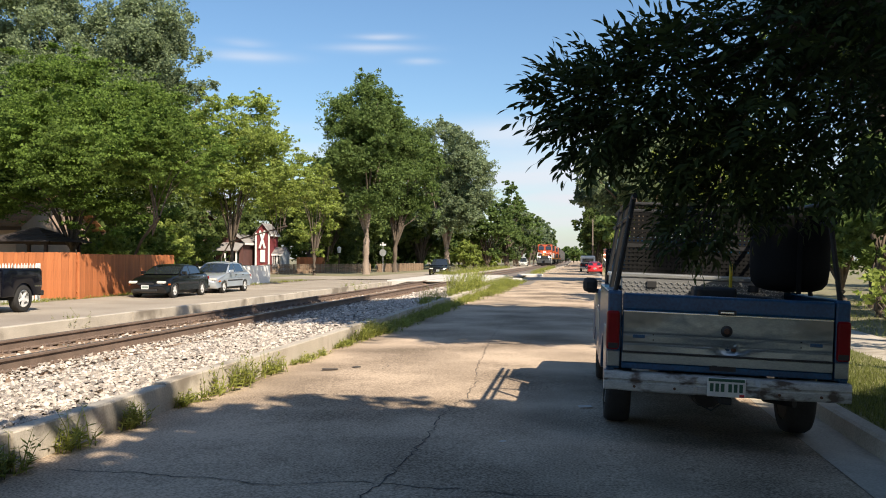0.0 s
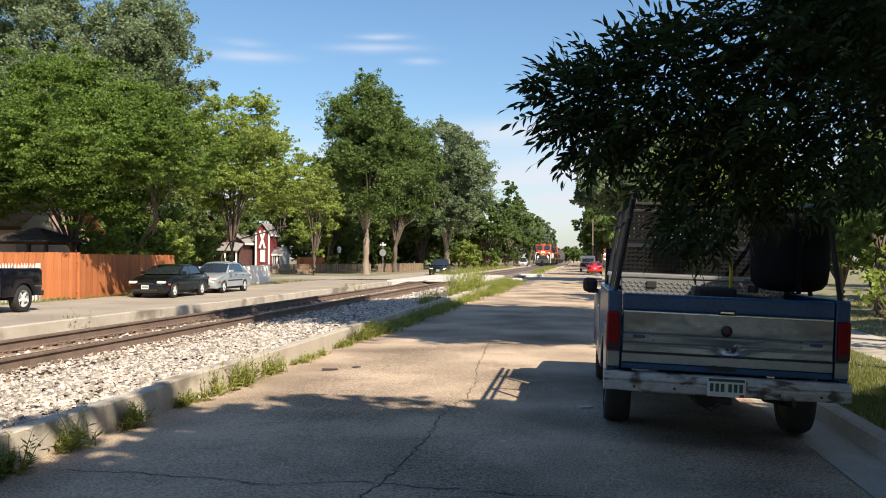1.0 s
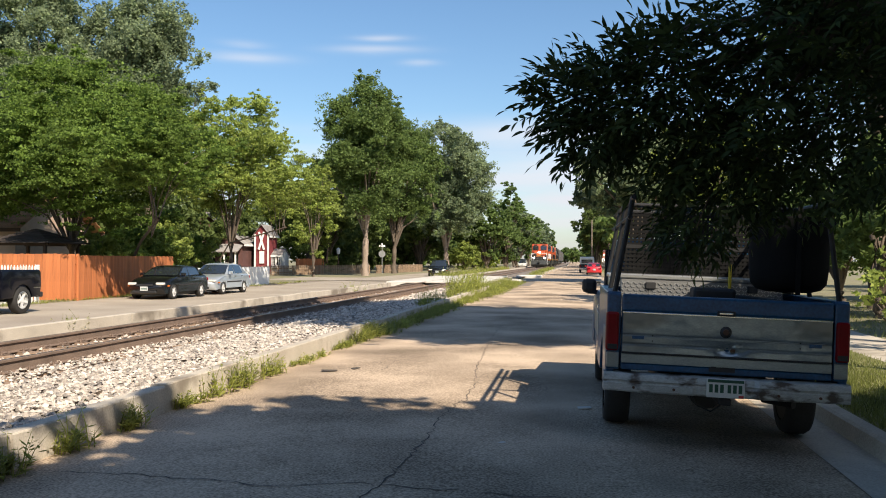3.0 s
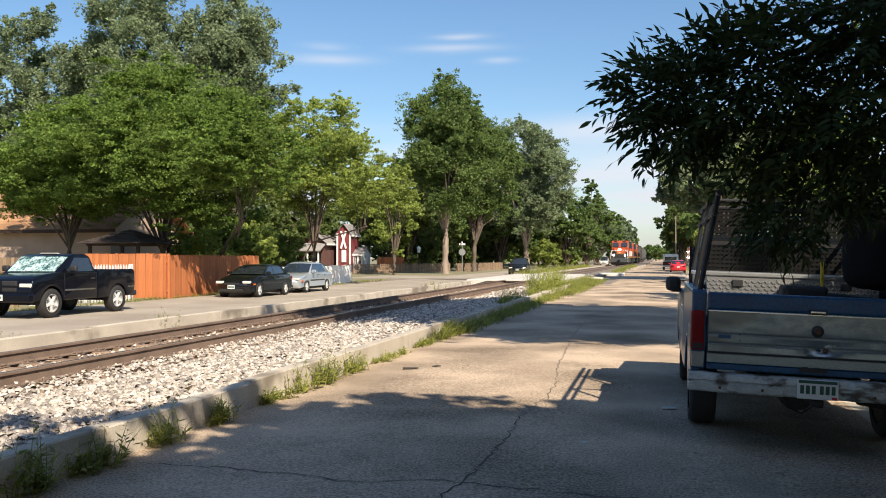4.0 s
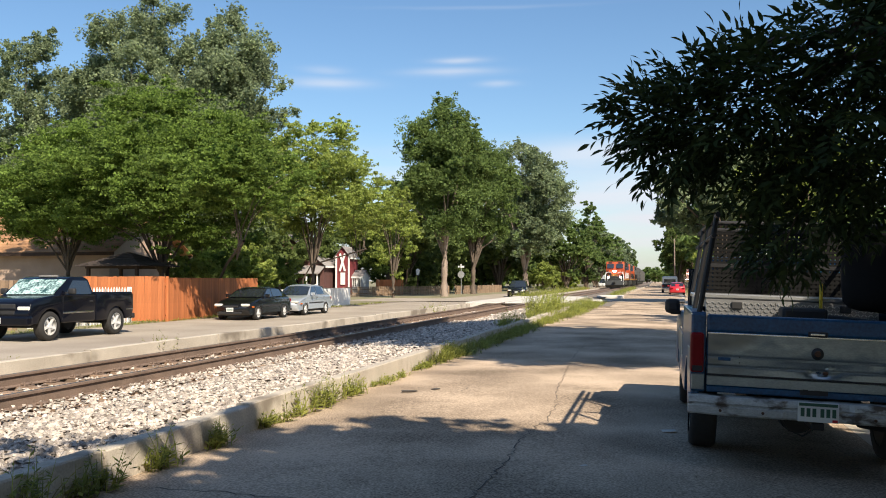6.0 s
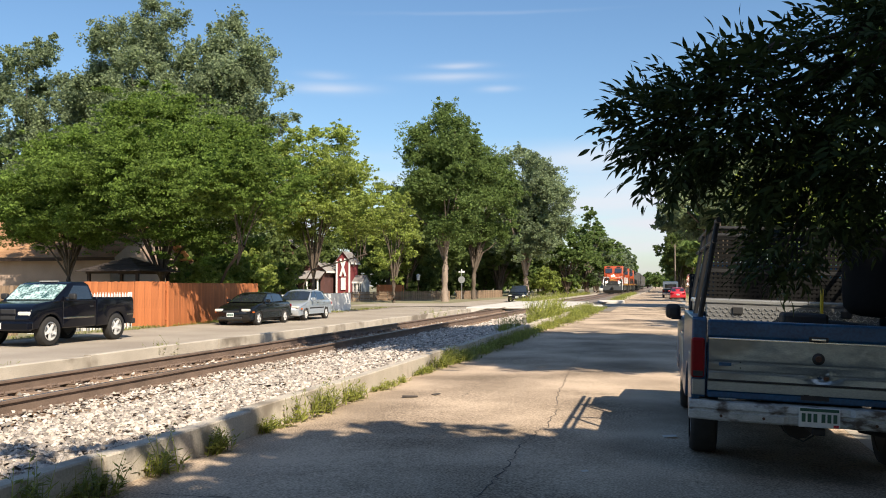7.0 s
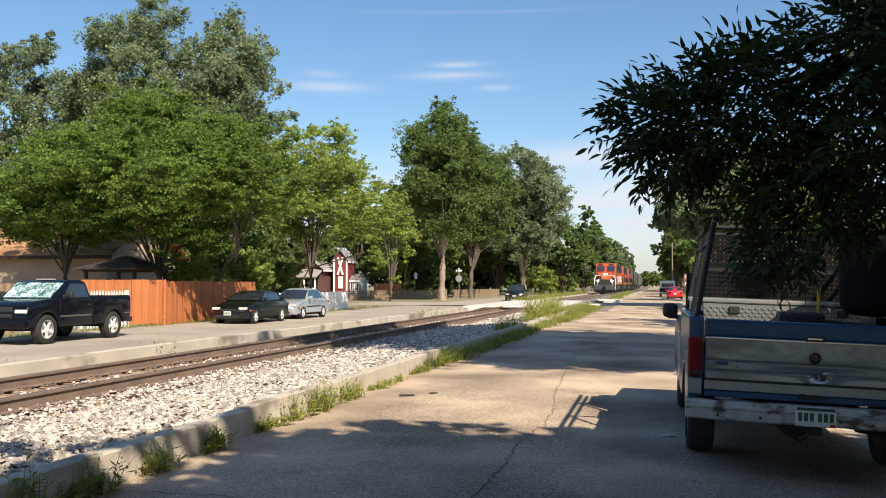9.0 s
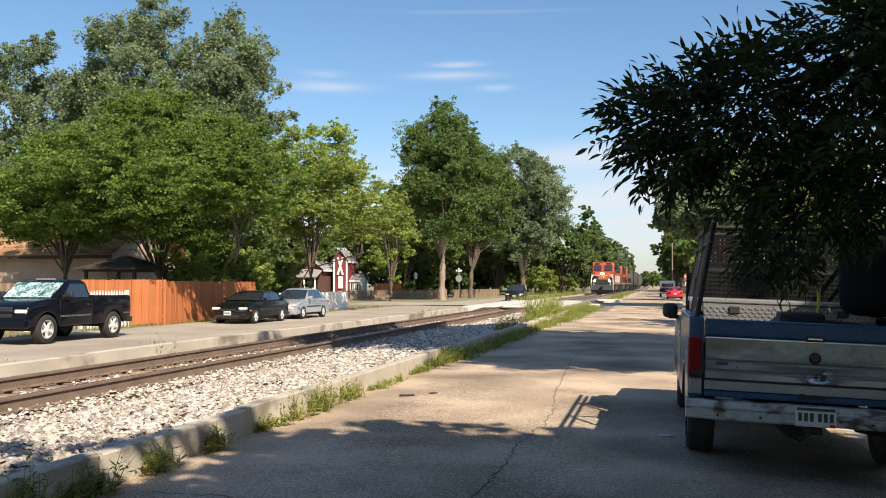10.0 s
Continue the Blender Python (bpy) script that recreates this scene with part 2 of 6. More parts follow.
def one_prism(*a, **k):
    bm = bmesh.new()
    prism(bm, *a, **k)
    return bm
# ---- ground and road ----
TRACK_X = -7.76


def bend(y):
    """How far the line leaves its straight course, far down the street."""
    return 0.0 if y < 60 else 0.0131 * (y - 60) - 0.0131 * max(0.0, y - 230)


def strip(name, sections, ys, material, label="", category="", parent=None, zfun=None):
    """A ribbon along the street: sections are (x, z) across, ys the stations."""
    bm = bmesh.new()
    rows = []
    for y in ys:
        rows.append([bm.verts.new((x + bend(y), y, z + (zfun(x, y) if zfun else 0))) for x, z in sections])
    for a, b in zip(rows, rows[1:]):
        for i in range(len(sections) - 1):
            bm.faces.new((a[i], a[i + 1], b[i + 1], b[i]))
    bmesh.ops.recalc_face_normals(bm, faces=bm.faces)
    ob = link_mesh(name, bm, material, parent)
    return tagged(ob, label, category or name, kind="structure")


def frange(a, b, s):
    return [a + s * i for i in range(int(round((b - a) / s)) + 1)]


# one sheet to the horizon
bm = bmesh.new()
gx = [-2500, -400, -120, -60, -30, -18.3, 5.0, 12, 40, 120, 400, 2500]
gy = [-600, -100, -30, 0, 30, 60, 90, 120, 200, 400, 1000, 3000]
gv = [[bm.verts.new((x, y, -0.22)) for x in gx] for y in gy]
for j in range(len(gy) - 1):
    for i in range(len(gx) - 1):
        bm.faces.new((gv[j][i], gv[j][i + 1], gv[j + 1][i + 1], gv[j + 1][i]))
tagged(link_mesh("ground", bm, M_SOIL), "dry earth ground of a small town street", "ground", kind="structure")

rng = random.Random(3)
road_ys = [-14, -10, -6, -3] + frange(0, 40, 1.0) + frange(44, 120, 4) + frange(140, 900, 40)
strip("road", [(-4.15, -0.005), (-3.0, 0.01), (-1.5, 0.015), (0.0, 0.0), (0.8, -0.025), (1.5, -0.055), (2.06, -0.085)], road_ys, M_ROAD,
      "sun-bleached cracked asphalt street with tree shade", "road",
      zfun=lambda x, y: 0.006 * noise.noise((x * 0.7, y * 0.5, 0)))
strip("far_road", [(-18.4, -0.02), (-16.0, -0.055), (-13.0, -0.045), (-10.46, -0.06)], frange(-10, 60, 5) + frange(80, 900, 40), M_FARROAD,
      "pale worn asphalt lane beyond the rails", "road")
# gutter and kerb on the lawn side
bm = bmesh.new()
rows = []
gut = [(2.06, -0.082), (2.3, -0.10), (2.56, -0.115), (2.60, 0.02), (2.64, 0.035), (2.76, 0.038), (2.80, -0.02)]
for y in [-14, -8] + frange(-4, 60, 1.0) + frange(70, 200, 10) + [400, 900]:
    rows.append([bm.verts.new((x + bend(y) + 0.004 * noise.noise((y * 1.3, x, 2)), y, z + 0.004 * noise.noise((y, x * 3, 5)))) for x, z in gut])
for a, b in zip(rows, rows[1:]):
    for i in range(len(gut) - 1):
        bm.faces.new((a[i], a[i + 1], b[i + 1], b[i]))
tagged(link_mesh("kerb", bm, M_CONC), "worn grey concrete gutter and kerb beside the lawn", "kerb", kind="structure")

# lawn, footpath and ground on the near side
strip("lawn", [(2.79, 0.01), (3.6, 0.03), (4.6, 0.06)], frange(-14, 60, 2), M_LAWN, "patchy green lawn strip along the kerb", "lawn")
strip("pavement", [(4.6, 0.062), (5.9, 0.075)], frange(-14, 60, 2), M_CONC, "grey concrete footpath behind the lawn strip", "pavement")
strip("yard", [(5.9, 0.06), (9, 0.1), (14, 0.12), (40, 0.1)], frange(-14, 120, 4), M_SOIL, "dry bare front yards under trees", "yard")
strip("verge", [(2.7, 0.03), (6.0, 0.05)], frange(60, 900, 40), M_LAWN, "grass verge along the far street", "verge")
strip("far_verge", [(-60, 0.1), (-24, 0.0), (-19.5, -0.01), (-18.3, -0.03)], frange(-10, 60, 5) + frange(80, 900, 40), M_SOIL,
      "dry grass and earth in front of the fences", "verge")
# cross street at the crossing
strip("cross_street", [(-60, 0.004), (-18.4, 0.0), (-10.0, 0.01), (-5.0, 0.02), (-4.15, 0.02), (2.0, 0.022), (30, 0.1)], [63.5, 68, 74.5], M_FARROAD,
      "asphalt cross street over the rails", "road")
# driveway apron of pale asphalt near the white fence
strip("parking_apron", [(-27, -0.01), (-22, -0.012), (-18.2, -0.014)], [44.5, 50, 56, 62], M_APRON, "wide worn asphalt apron beside the white fence", "driveway")

# low kerb walls on both sides of the rails, cast in lengths with open joints
def kerb_wall(x, y0, y1, length, height, base, label, lean):
    top = empty("kerb_wall", pose(0, 0, 0), label, "kerb", kind="structure")
    y, i = y0, 0
    r = random.Random(int(abs(x) * 100))
    while y < y1:
        L = length * (1 if y < 60 else 4)
        bm = bmesh.new()
        n = max(2, int(L / 0.5)) if y < 60 else 2
        dx, dz = r.uniform(-0.012, 0.012), r.uniform(-0.014, 0.012)
        rows = []
        for k in range(n + 1):
            yy = y + (L - 0.018) * k / n
            w = 0.006 * noise.noise((x, yy * 2.1, 1.0))
            b = bend(yy)
            sec = [(-0.08 - lean, base), (-0.079 + w, height - 0.014), (-0.066, height + w * 0.6), (0.066, height - w * 0.4), (0.079 - w, height - 0.014), (0.08 + lean, base)]
            rows.append([bm.verts.new((x + dx + b + sx, yy, sz + (dz if sz > 0.1 else 0))) for sx, sz in sec])
        for a, b in zip(rows, rows[1:]):
            for q in range(5):
                bm.faces.new((a[q], a[q + 1], b[q + 1], b[q]))
        bm.faces.new(rows[0])
        bm.faces.new(rows[-1][::-1])
        bmesh.ops.recalc_face_normals(bm, faces=bm.faces)
        part("kerb_length", bm, M_CONC, top)
        y += L
        i += 1
    return top


kerb_wall(-4.19, 1.0, 58.0, 2.45, 0.275, -0.1, "weathered concrete kerb wall holding ballast beside the street", 0.004)
kerb_wall(-10.36, 2.0, 48.0, 2.45, 0.27, -0.1, "pale concrete kerb wall between rails and far lane", 0.0)
kerb_wall(-3.9, 78.0, 330.0, 4.0, 0.22, -0.1, "concrete kerb wall beside rails beyond the crossing", 0.0)
kerb_wall(-10.36, 78.0, 330.0, 4.0, 0.22, -0.1, "pale concrete kerb wall beyond the crossing", 0.0)


# ---- rail line ----
def bed_z(x):
    u = min(1.0, max(0.0, (abs(x - TRACK_X) - 1.2) / 1.6))
    return 0.075 + (0.115 if x > TRACK_X else -0.09) * u


bm = bmesh.new()
xs = [-10.3, -9.6, -9.0, -8.4, -7.76, -7.1, -6.5, -5.9, -5.2, -4.7, -4.26]
rows = []
for y in frange(-6, 62, 1.0) + frange(78, 230, 8) + [300, 500, 900]:
    rows.append([bm.verts.new((x + bend(y), y, bed_z(x) - 0.02 + 0.02 * noise.noise((x * 2, y * 2, 3)))) for x in xs])
for a, b in zip(rows, rows[1:]):
    for i in range(len(xs) - 1):
        bm.faces.new((a[i], a[i + 1], b[i + 1], b[i]))
tagged(link_mesh("ballast_bed", bm, M_BED), "crushed stone bed under the rails, gap shade in its colour", "ballast", kind="structure")


def stones(name, count, area, size, seed, label, lift=0.0):
    """Broken stones, each a squeezed, chipped octahedron-like lump."""
    r = np.random.RandomState(seed)
    x = r.uniform(area[0], area[1], count)
    u = r.rand(count)
    y = area[2] + (area[3] - area[2]) * u ** area[4]
    base = np.array([(1, 0, 0), (0.3, 0.95, 0.1), (-0.8, 0.6, 0), (-0.9, -0.5, 0.1), (0.3, -1, 0), (0.35, 0.3, 0.8), (-0.4, 0.1, 0.85), (0.1, -0.5, 0.75), (0, 0, -0.7)])
    tri = np.array([(0, 1, 5), (1, 2, 6), (1, 6, 5), (2, 3, 6), (3, 4, 7), (3, 7, 6), (4, 0, 7), (0, 5, 7), (5, 6, 7)])
    v = base[None] * r.uniform(0.55, 1.4, (count, 9, 1))
    s = size * r.uniform(0.6, 1.5, count) * (0.8 + 0.4 * r.rand(count))
    v = v * np.stack([s, s * r.uniform(0.6, 1.0, count), s * r.uniform(0.45, 0.9, count)], 1)[:, None]
    a, b = r.uniform(0, 6.283, count), r.normal(0, 0.45, count)
    ca, sa, cb, sb = np.cos(a)[:, None], np.sin(a)[:, None], np.cos(b)[:, None], np.sin(b)[:, None]
    X, Y, Z = v[..., 0], v[..., 1], v[..., 2]
    Y, Z = Y * cb - Z * sb, Y * sb + Z * cb
    X, Y = X * ca - Y * sa, X * sa + Y * ca
    zz = np.array([bed_z(q) for q in x]) + lift + r.uniform(-0.012, 0.045, count) * size / 0.04
    P = np.stack([X + x[:, None], Y + y[:, None], Z + zz[:, None]], 2).reshape(-1, 3)
    F = (tri[None] + 9 * np.arange(count)[:, None, None]).reshape(-1, 3)
    return tagged(data_mesh(name, P, F, M_STONE), label, "ballast", kind="stuff")


stones("ballast", 23000, (-6.42, -4.27, 4.5, 18.0, 1.15), 0.030, 5, "loose heap of broken pinkish white ballast stones")
stones("ballast", 12000, (-6.42, -4.27, 18.0, 34.0, 1.1), 0.042, 15, "broken pale ballast stones further along the rails")
stones("ballast", 3400, (-6.98, -6.38, 5.0, 30.0, 1.3), 0.028, 16, "ballast stones spilled over the tie ends", 0.05)
stones("ballast", 3600, (-8.4, -7.1, 6.0, 40.0, 1.2), 0.032, 6, "stones lying between the rails and ties")
stones("ballast", 3600, (-9.9, -8.7, 8.0, 50.0, 1.2), 0.04, 7, "stones on the far side of the rails")
stones("ballast", 4500, (-6.45, -4.27, 34.0, 57.0, 1.1), 0.065, 8, "pale ballast stones running on to the crossing")

track = empty("railway_track", pose(0, 0, 0), "rusty railway track on wooden ties and plates", "railway", kind="structure")


def rail(x):
    # foot, web and head
    sec = [(-0.07, 0.0), (-0.07, 0.012), (-0.012, 0.028), (-0.009, 0.13), (-0.036, 0.142), (-0.036, 0.17), (-0.028, 0.178), (0.028, 0.178), (0.036, 0.17), (0.036, 0.142), (0.009, 0.13), (0.012, 0.028), (0.07, 0.012), (0.07, 0.0)]
    bm = bmesh.new()
    rows = []
    for y in frange(-6, 60, 6) + frange(66, 230, 8) + [300, 500, 900]:
        rows.append([bm.verts.new((x + bend(y) + sx, y, 0.125 + sz)) for sx, sz in sec])
    for a, b in zip(rows, rows[1:]):
        for i in range(len(sec) - 1):
            f = bm.faces.new((a[i], a[i + 1], b[i + 1], b[i]))
            f.material_index = 1 if i == 6 else 0
    bmesh.ops.recalc_face_normals(bm, faces=bm.faces)
    return part("rail", bm, [M_RAIL, M_RAILTOP], track)


rail(TRACK_X - 0.752)
rail(TRACK_X + 0.752)
r = random.Random(11)
tie_mesh = one_box(-1.3, 1.3, -0.115, 0.115, -0.12, 0.0, bevel=0.012)
tie0 = part("tie", tie_mesh, M_TIE, track)
tie0.matrix_world = pose(TRACK_X, 5.0, 0.118)
bmp = bmesh.new()
box(bmp, -0.18, 0.18, -0.095, 0.095, 0.0, 0.016, 0.004)
for sx in (-0.115, 0.115):
    box(bmp, sx - 0.045, sx + 0.045, -0.06, 0.06, 0.016, 0.05, 0.01)
    tube(bmp, (sx * 1.25, 0.06, 0.0), (sx * 1.25, 0.06, 0.06), 0.016, n=6)
    tube(bmp, (sx * 1.25, -0.06, 0.0), (sx * 1.25, -0.06, 0.06), 0.016, n=6)
plate0 = part("tie_plate", bmp, M_RAIL, track)
plate0.matrix_world = pose(TRACK_X - 0.752, 5.0, 0.12)
first = True
y = 4.0
while y < 62:
    jig = r.uniform(-0.05, 0.05)
    if first:
        o = tie0
        first = False
    else:
        o = tie0.copy()
        scene.collection.objects.link(o)
    o.matrix_world = pose(TRACK_X + jig, y, 0.116 + r.uniform(-0.006, 0.006), 0, 0, r.uniform(-1.5, 1.5))
    for k, rx in enumerate((-0.752, 0.752)):
        p = plate0.copy() if not (y == 4.0 and k == 0) else plate0
        if p is not plate0:
            scene.collection.objects.link(p)
        p.matrix_world = pose(TRACK_X + rx, y, 0.121)
    y += 0.52
# crossing panels set between and beside the rails
strip("crossing_apron", [(-10.5, -0.03), (-9.4, 0.26), (-6.0, 0.27), (-4.9, 0.24), (-4.2, 0.02)], [48.6, 52, 56, 60, 64, 68], M_FARROAD, "asphalt ramp of the level crossing", "road")
cross = empty("crossing", pose(0, 0, 0), "pale concrete panels of a level crossing", "crossing", kind="structure")
for (a, b) in ((-2.9, -0.86), (-0.6, 0.6), (0.86, 2.7)):
    for k in range(7):
        part("panel", one_box(TRACK_X + a, TRACK_X + b, 48.9 + k * 2.7, 51.54 + k * 2.7, 0.0, 0.325, bevel=0.02), M_CONCW, cross)
# raised concrete kerb noses at the crossing corners
for (x0, x1, y0, y1) in ((-4.5, -3.5, 58.6, 60.0), (-4.9, -2.7, 75.2, 78.2)):
    tagged(link_mesh("kerb_nose", one_box(x0, x1, y0, y1, -0.05, 0.26, bevel=0.08, seg=3), M_CONCW), "pale rounded concrete kerb end at the crossing", "kerb", kind="structure")

# cracks in the asphalt
def crack(pts, w, seed):
    rr = random.Random(seed)
    path = []
    for (x0, y0), (x1, y1) in zip(pts, pts[1:]):
        n = max(2, int(math.hypot(x1 - x0, y1 - y0) / 0.09))
        for k in range(n):
            f = k / n
            path.append((x0 + (x1 - x0) * f + rr.uniform(-0.03, 0.03), y0 + (y1 - y0) * f + rr.uniform(-0.03, 0.03)))
    bm = bmesh.new()
    prev = None
    for i, (x, y) in enumerate(path):
        d = Vector((path[min(i + 1, len(path) - 1)][0] - path[max(i - 1, 0)][0], path[min(i + 1, len(path) - 1)][1] - path[max(i - 1, 0)][1])).normalized()
        h = w * rr.uniform(0.3, 1.0) * min(1, i / 3, (len(path) - 1 - i) / 3 + 0.05)
        z = np.interp(x, [-4.15, -3.0, -1.5, 0.0, 0.8, 1.5, 2.06], [-0.005, 0.01, 0.015, 0.0, -0.025, -0.055, -0.085]) + 0.006 * noise.noise((x * 0.7, y * 0.5, 0)) + 0.004
        cur = (bm.verts.new((x - d.y * h, y + d.x * h, z)), bm.verts.new((x + d.y * h, y - d.x * h, z)))
        if prev:
            bm.faces.new((prev[0], prev[1], cur[1], cur[0]))
        prev = cur
    bmesh.ops.recalc_face_normals(bm, faces=bm.faces)
    tagged(link_mesh("road_crack", bm, M_CRACK), "dark jagged crack in the asphalt", "crack", kind="structure")


def asphalt_patch(x0, x1, y0, y1):
    bm = bmesh.new()
    n = 9
    pts = [(x0 + (x1 - x0) * k / n, y0 + 0.06 * noise.noise((k, 1, 1))) for k in range(n + 1)] + [(x1 - (x1 - x0) * k / n, y1 + 0.06 * noise.noise((k, 5, 1))) for k in range(n + 1)]
    bm.faces.new([bm.verts.new((x, y, 0.028)) for x, y in pts])
    bmesh.ops.recalc_face_normals(bm, faces=bm.faces)
    tagged(link_mesh("road_patch", bm, M_PATCH), "darker asphalt repair patch at the crossing", "road patch", kind="structure")


asphalt_patch(-4.0, -2.6, 52.0, 61.5)
for (x, y, sx, sy, a) in ((-3.35, 11.7, 0.11, 0.05, 20), (-3.05, 12.0, 0.06, 0.04, 60), (0.12, 9.3, 0.07, 0.05, 10), (-0.6, 7.4, 0.03, 0.02, 30)):
    b = bmesh.new()
    box(b, -sx, sx, -sy, sy, 0.0, 0.008, 0.003)
    for v in b.verts:
        v.co.z += 0.012 * noise.noise(v.co * 9) + 0.004
    o = link_mesh("litter", b, M_CRACK if x < -1 else M_CONCW)
    o.matrix_world = pose(x, y, 0.016 if x < -1 else 0.0, 0, 0, a)
    tagged(o, "flat scrap of litter lying on the asphalt", "litter")
# ---- trees ----
def leaf_cloud(centres, radii, per, size, r, flat=0.75, droop=0.0, clump=(24, 0.26, 0.15)):
    """Pointed leaves scattered on and in the given lobes: arrays of verts and faces."""
    out = []
    for c, rad in zip(centres, radii):
        n = int(per * rad * rad)
        d = r.normal(0, 1, (n, 3))
        d /= np.linalg.norm(d, axis=1)[:, None]
        k = r.rand(n) ** 0.45
        # clumped: pull leaves towards twig ends
        tw = max(6, n // clump[0])
        td = r.normal(0, 1, (tw, 3))
        td /= np.linalg.norm(td, axis=1)[:, None]
        pick = r.randint(0, tw, n)
        d = td[pick] * np.minimum(1.5, np.abs(r.normal(0, 0.62, tw)) + 0.12)[pick][:, None] + np.array([clump[1], clump[1], clump[2]]) * d * k[:, None]
        p = c + d * np.array([rad, rad, rad * flat])
        p[:, 2] -= droop * r.rand(n)
        out.append(p)
    P = np.concatenate(out)
    n = len(P)
    a = r.normal(0, 1, (n, 3))
    a[:, 2] = a[:, 2] * 0.6 - 0.25
    a /= np.linalg.norm(a, axis=1)[:, None]
    b = np.cross(a, r.normal(0, 1, (n, 3)))
    b /= np.linalg.norm(b, axis=1)[:, None] + 1e-9
    s = size * r.uniform(0.55, 1.35, n)[:, None]
    a, b = a * s, b * s * 0.42
    mid = np.cross(a, b)
    mid *= 0.12 / (np.linalg.norm(mid, axis=1)[:, None] + 1e-9) * s
    V = np.stack([P + a * 0.5, P - a * 0.5 + b + mid, P - a * 0.5 - b + mid], 1).reshape(-1, 3)
    return V, np.arange(3 * n).reshape(-1, 3)


def limbs(bm, path_pts, r0, r1, n=8):
    """A bent, tapered limb through the points."""
    rings = []
    m = len(path_pts)
    for i, p in enumerate(path_pts):
        p = Vector(p)
        d = (Vector(path_pts[min(i + 1, m - 1)]) - Vector(path_pts[max(i - 1, 0)])).normalized()
        q = d.to_track_quat("Z", "Y").to_matrix()
        rad = r0 + (r1 - r0) * i / (m - 1)
        rings.append([bm.verts.new(p + q @ Vector((rad * math.cos(2 * math.pi * k / n), rad * math.sin(2 * math.pi * k / n), 0))) for k in range(n)])
    for a, b in zip(rings, rings[1:]):
        for k in range(n):
            bm.faces.new((a[k], a[(k + 1) % n], b[(k + 1) % n], b[k]))


def tree(x, y, height, crown_r, crown_base, leaf, label, size=0.28, per=420, lobes=38, trunk=0.28, bark=None, seed=0, lean=(0.0, 0.0), base=-0.15, forks=2, name="tree", flat=0.75, lobe=0.30, top_narrow=0.5, stretch_y=1.0, share=0.11, grow=2.0, curve=1.0, clump=(20, 0.27, 0.2)):
    r = np.random.RandomState(seed)
    rr = random.Random(seed)
    root = empty(name, pose(x, y, base), label, "tree" if name == "tree" else name)
    bm = bmesh.new()
    h = height - base
    cb = crown_base - base
    lx, ly = lean
    fork = cb * 0.8
    # trunk
    tp = [(lx * (k / 4) ** curve + rr.uniform(-0.04, 0.04), ly * (k / 4) ** curve + rr.uniform(-0.04, 0.04), fork * k / 4) for k in range(5)]
    tp[0] = (0, 0, 0)
    limbs(bm, [(0, 0, -0.1), (0, 0, 0.12)] + tp[1:], trunk * 1.25, trunk * 0.78, 10)
    cen, rad = [], []
    cz, rz = (h + cb) / 2, (h - cb) / 2
    for i in range(lobes):
        d = Vector((rr.gauss(0, 1), rr.gauss(0, 1), rr.gauss(0, 1))).normalized()
        k = rr.random() ** 0.42 * (1 - lobe * 0.55)
        zz = d.z * k
        w = 1 - top_narrow * max(0, zz) - 0.25 * max(0, -zz)
        c = np.array([lx + d.x * k * crown_r * w, ly + d.y * k * crown_r * w * stretch_y, cz + zz * rz])
        cen.append(c)
        rad.append(crown_r * lobe * rr.uniform(0.62, 1.2) * (1 - 0.25 * max(0, zz)))
    # main limbs to some lobes, then twigs
    order = sorted(range(lobes), key=lambda i: cen[i][2])
    for i in order[:: max(1, lobes // (7 * forks))]:
        c = cen[i]
        st = Vector(tp[-1]) * rr.uniform(0.75, 1.0)
        mid = st.lerp(Vector(c), 0.5) + Vector((rr.uniform(-0.3, 0.3), rr.uniform(-0.3, 0.3), 0.12 * h * rr.uniform(0.2, 1)))
        limbs(bm, [st, st.lerp(mid, 0.5) + Vector((0, 0, 0.05 * h)), mid, Vector(c)], trunk * rr.uniform(0.32, 0.55), trunk * 0.08, 7)
    if forks > 1:
        for k in range(forks):
            a = rr.uniform(0, 6.28)
            st = Vector(tp[-1])
            en = Vector((lx + math.cos(a) * crown_r * 0.3, ly + math.sin(a) * crown_r * 0.3, h * 0.68))
            mid = st.lerp(en, 0.5) + Vector((rr.uniform(-0.4, 0.4), rr.uniform(-0.4, 0.4), 0))
            limbs(bm, [st * 0.97, st.lerp(mid, 0.5), mid, en], trunk * 0.62, trunk * 0.1, 8)
    part("trunk", bm, bark or M_BARK, root, smooth=True)
    # small outer sprays break up the outline
    for i in range(int(lobes * 0.9)):
        c, q = cen[rr.randrange(lobes)], rad[rr.randrange(lobes)]
        d = np.array([rr.gauss(0, 1), rr.gauss(0, 1), rr.gauss(0.25, 0.8)])
        d /= np.linalg.norm(d)
        cen.append(c + d * q * 1.05)
        rad.append(q * rr.uniform(0.3, 0.55))
    V, F = leaf_cloud(cen, rad, per * share, size * grow, r, flat, clump=clump)
    data_mesh("crown", V, F, leaf, root)
    return root


# across the rails, from the camera outwards
FINE = dict(share=1.0, grow=0.66, clump=(24, 0.28, 0.15))
MEDIUM = dict(share=0.85, grow=0.72, clump=(16, 0.3, 0.24))
tree(-23.6, 38.0, 10.9, 6.6, 2.5, L_LOCUST, "broad bright green locust tree behind the cedar fence", 0.17, 1000, 120, 0.15, seed=1, forks=2, flat=0.5, lobe=0.21, top_narrow=0.3, lean=(0.9, -1.2), **FINE)
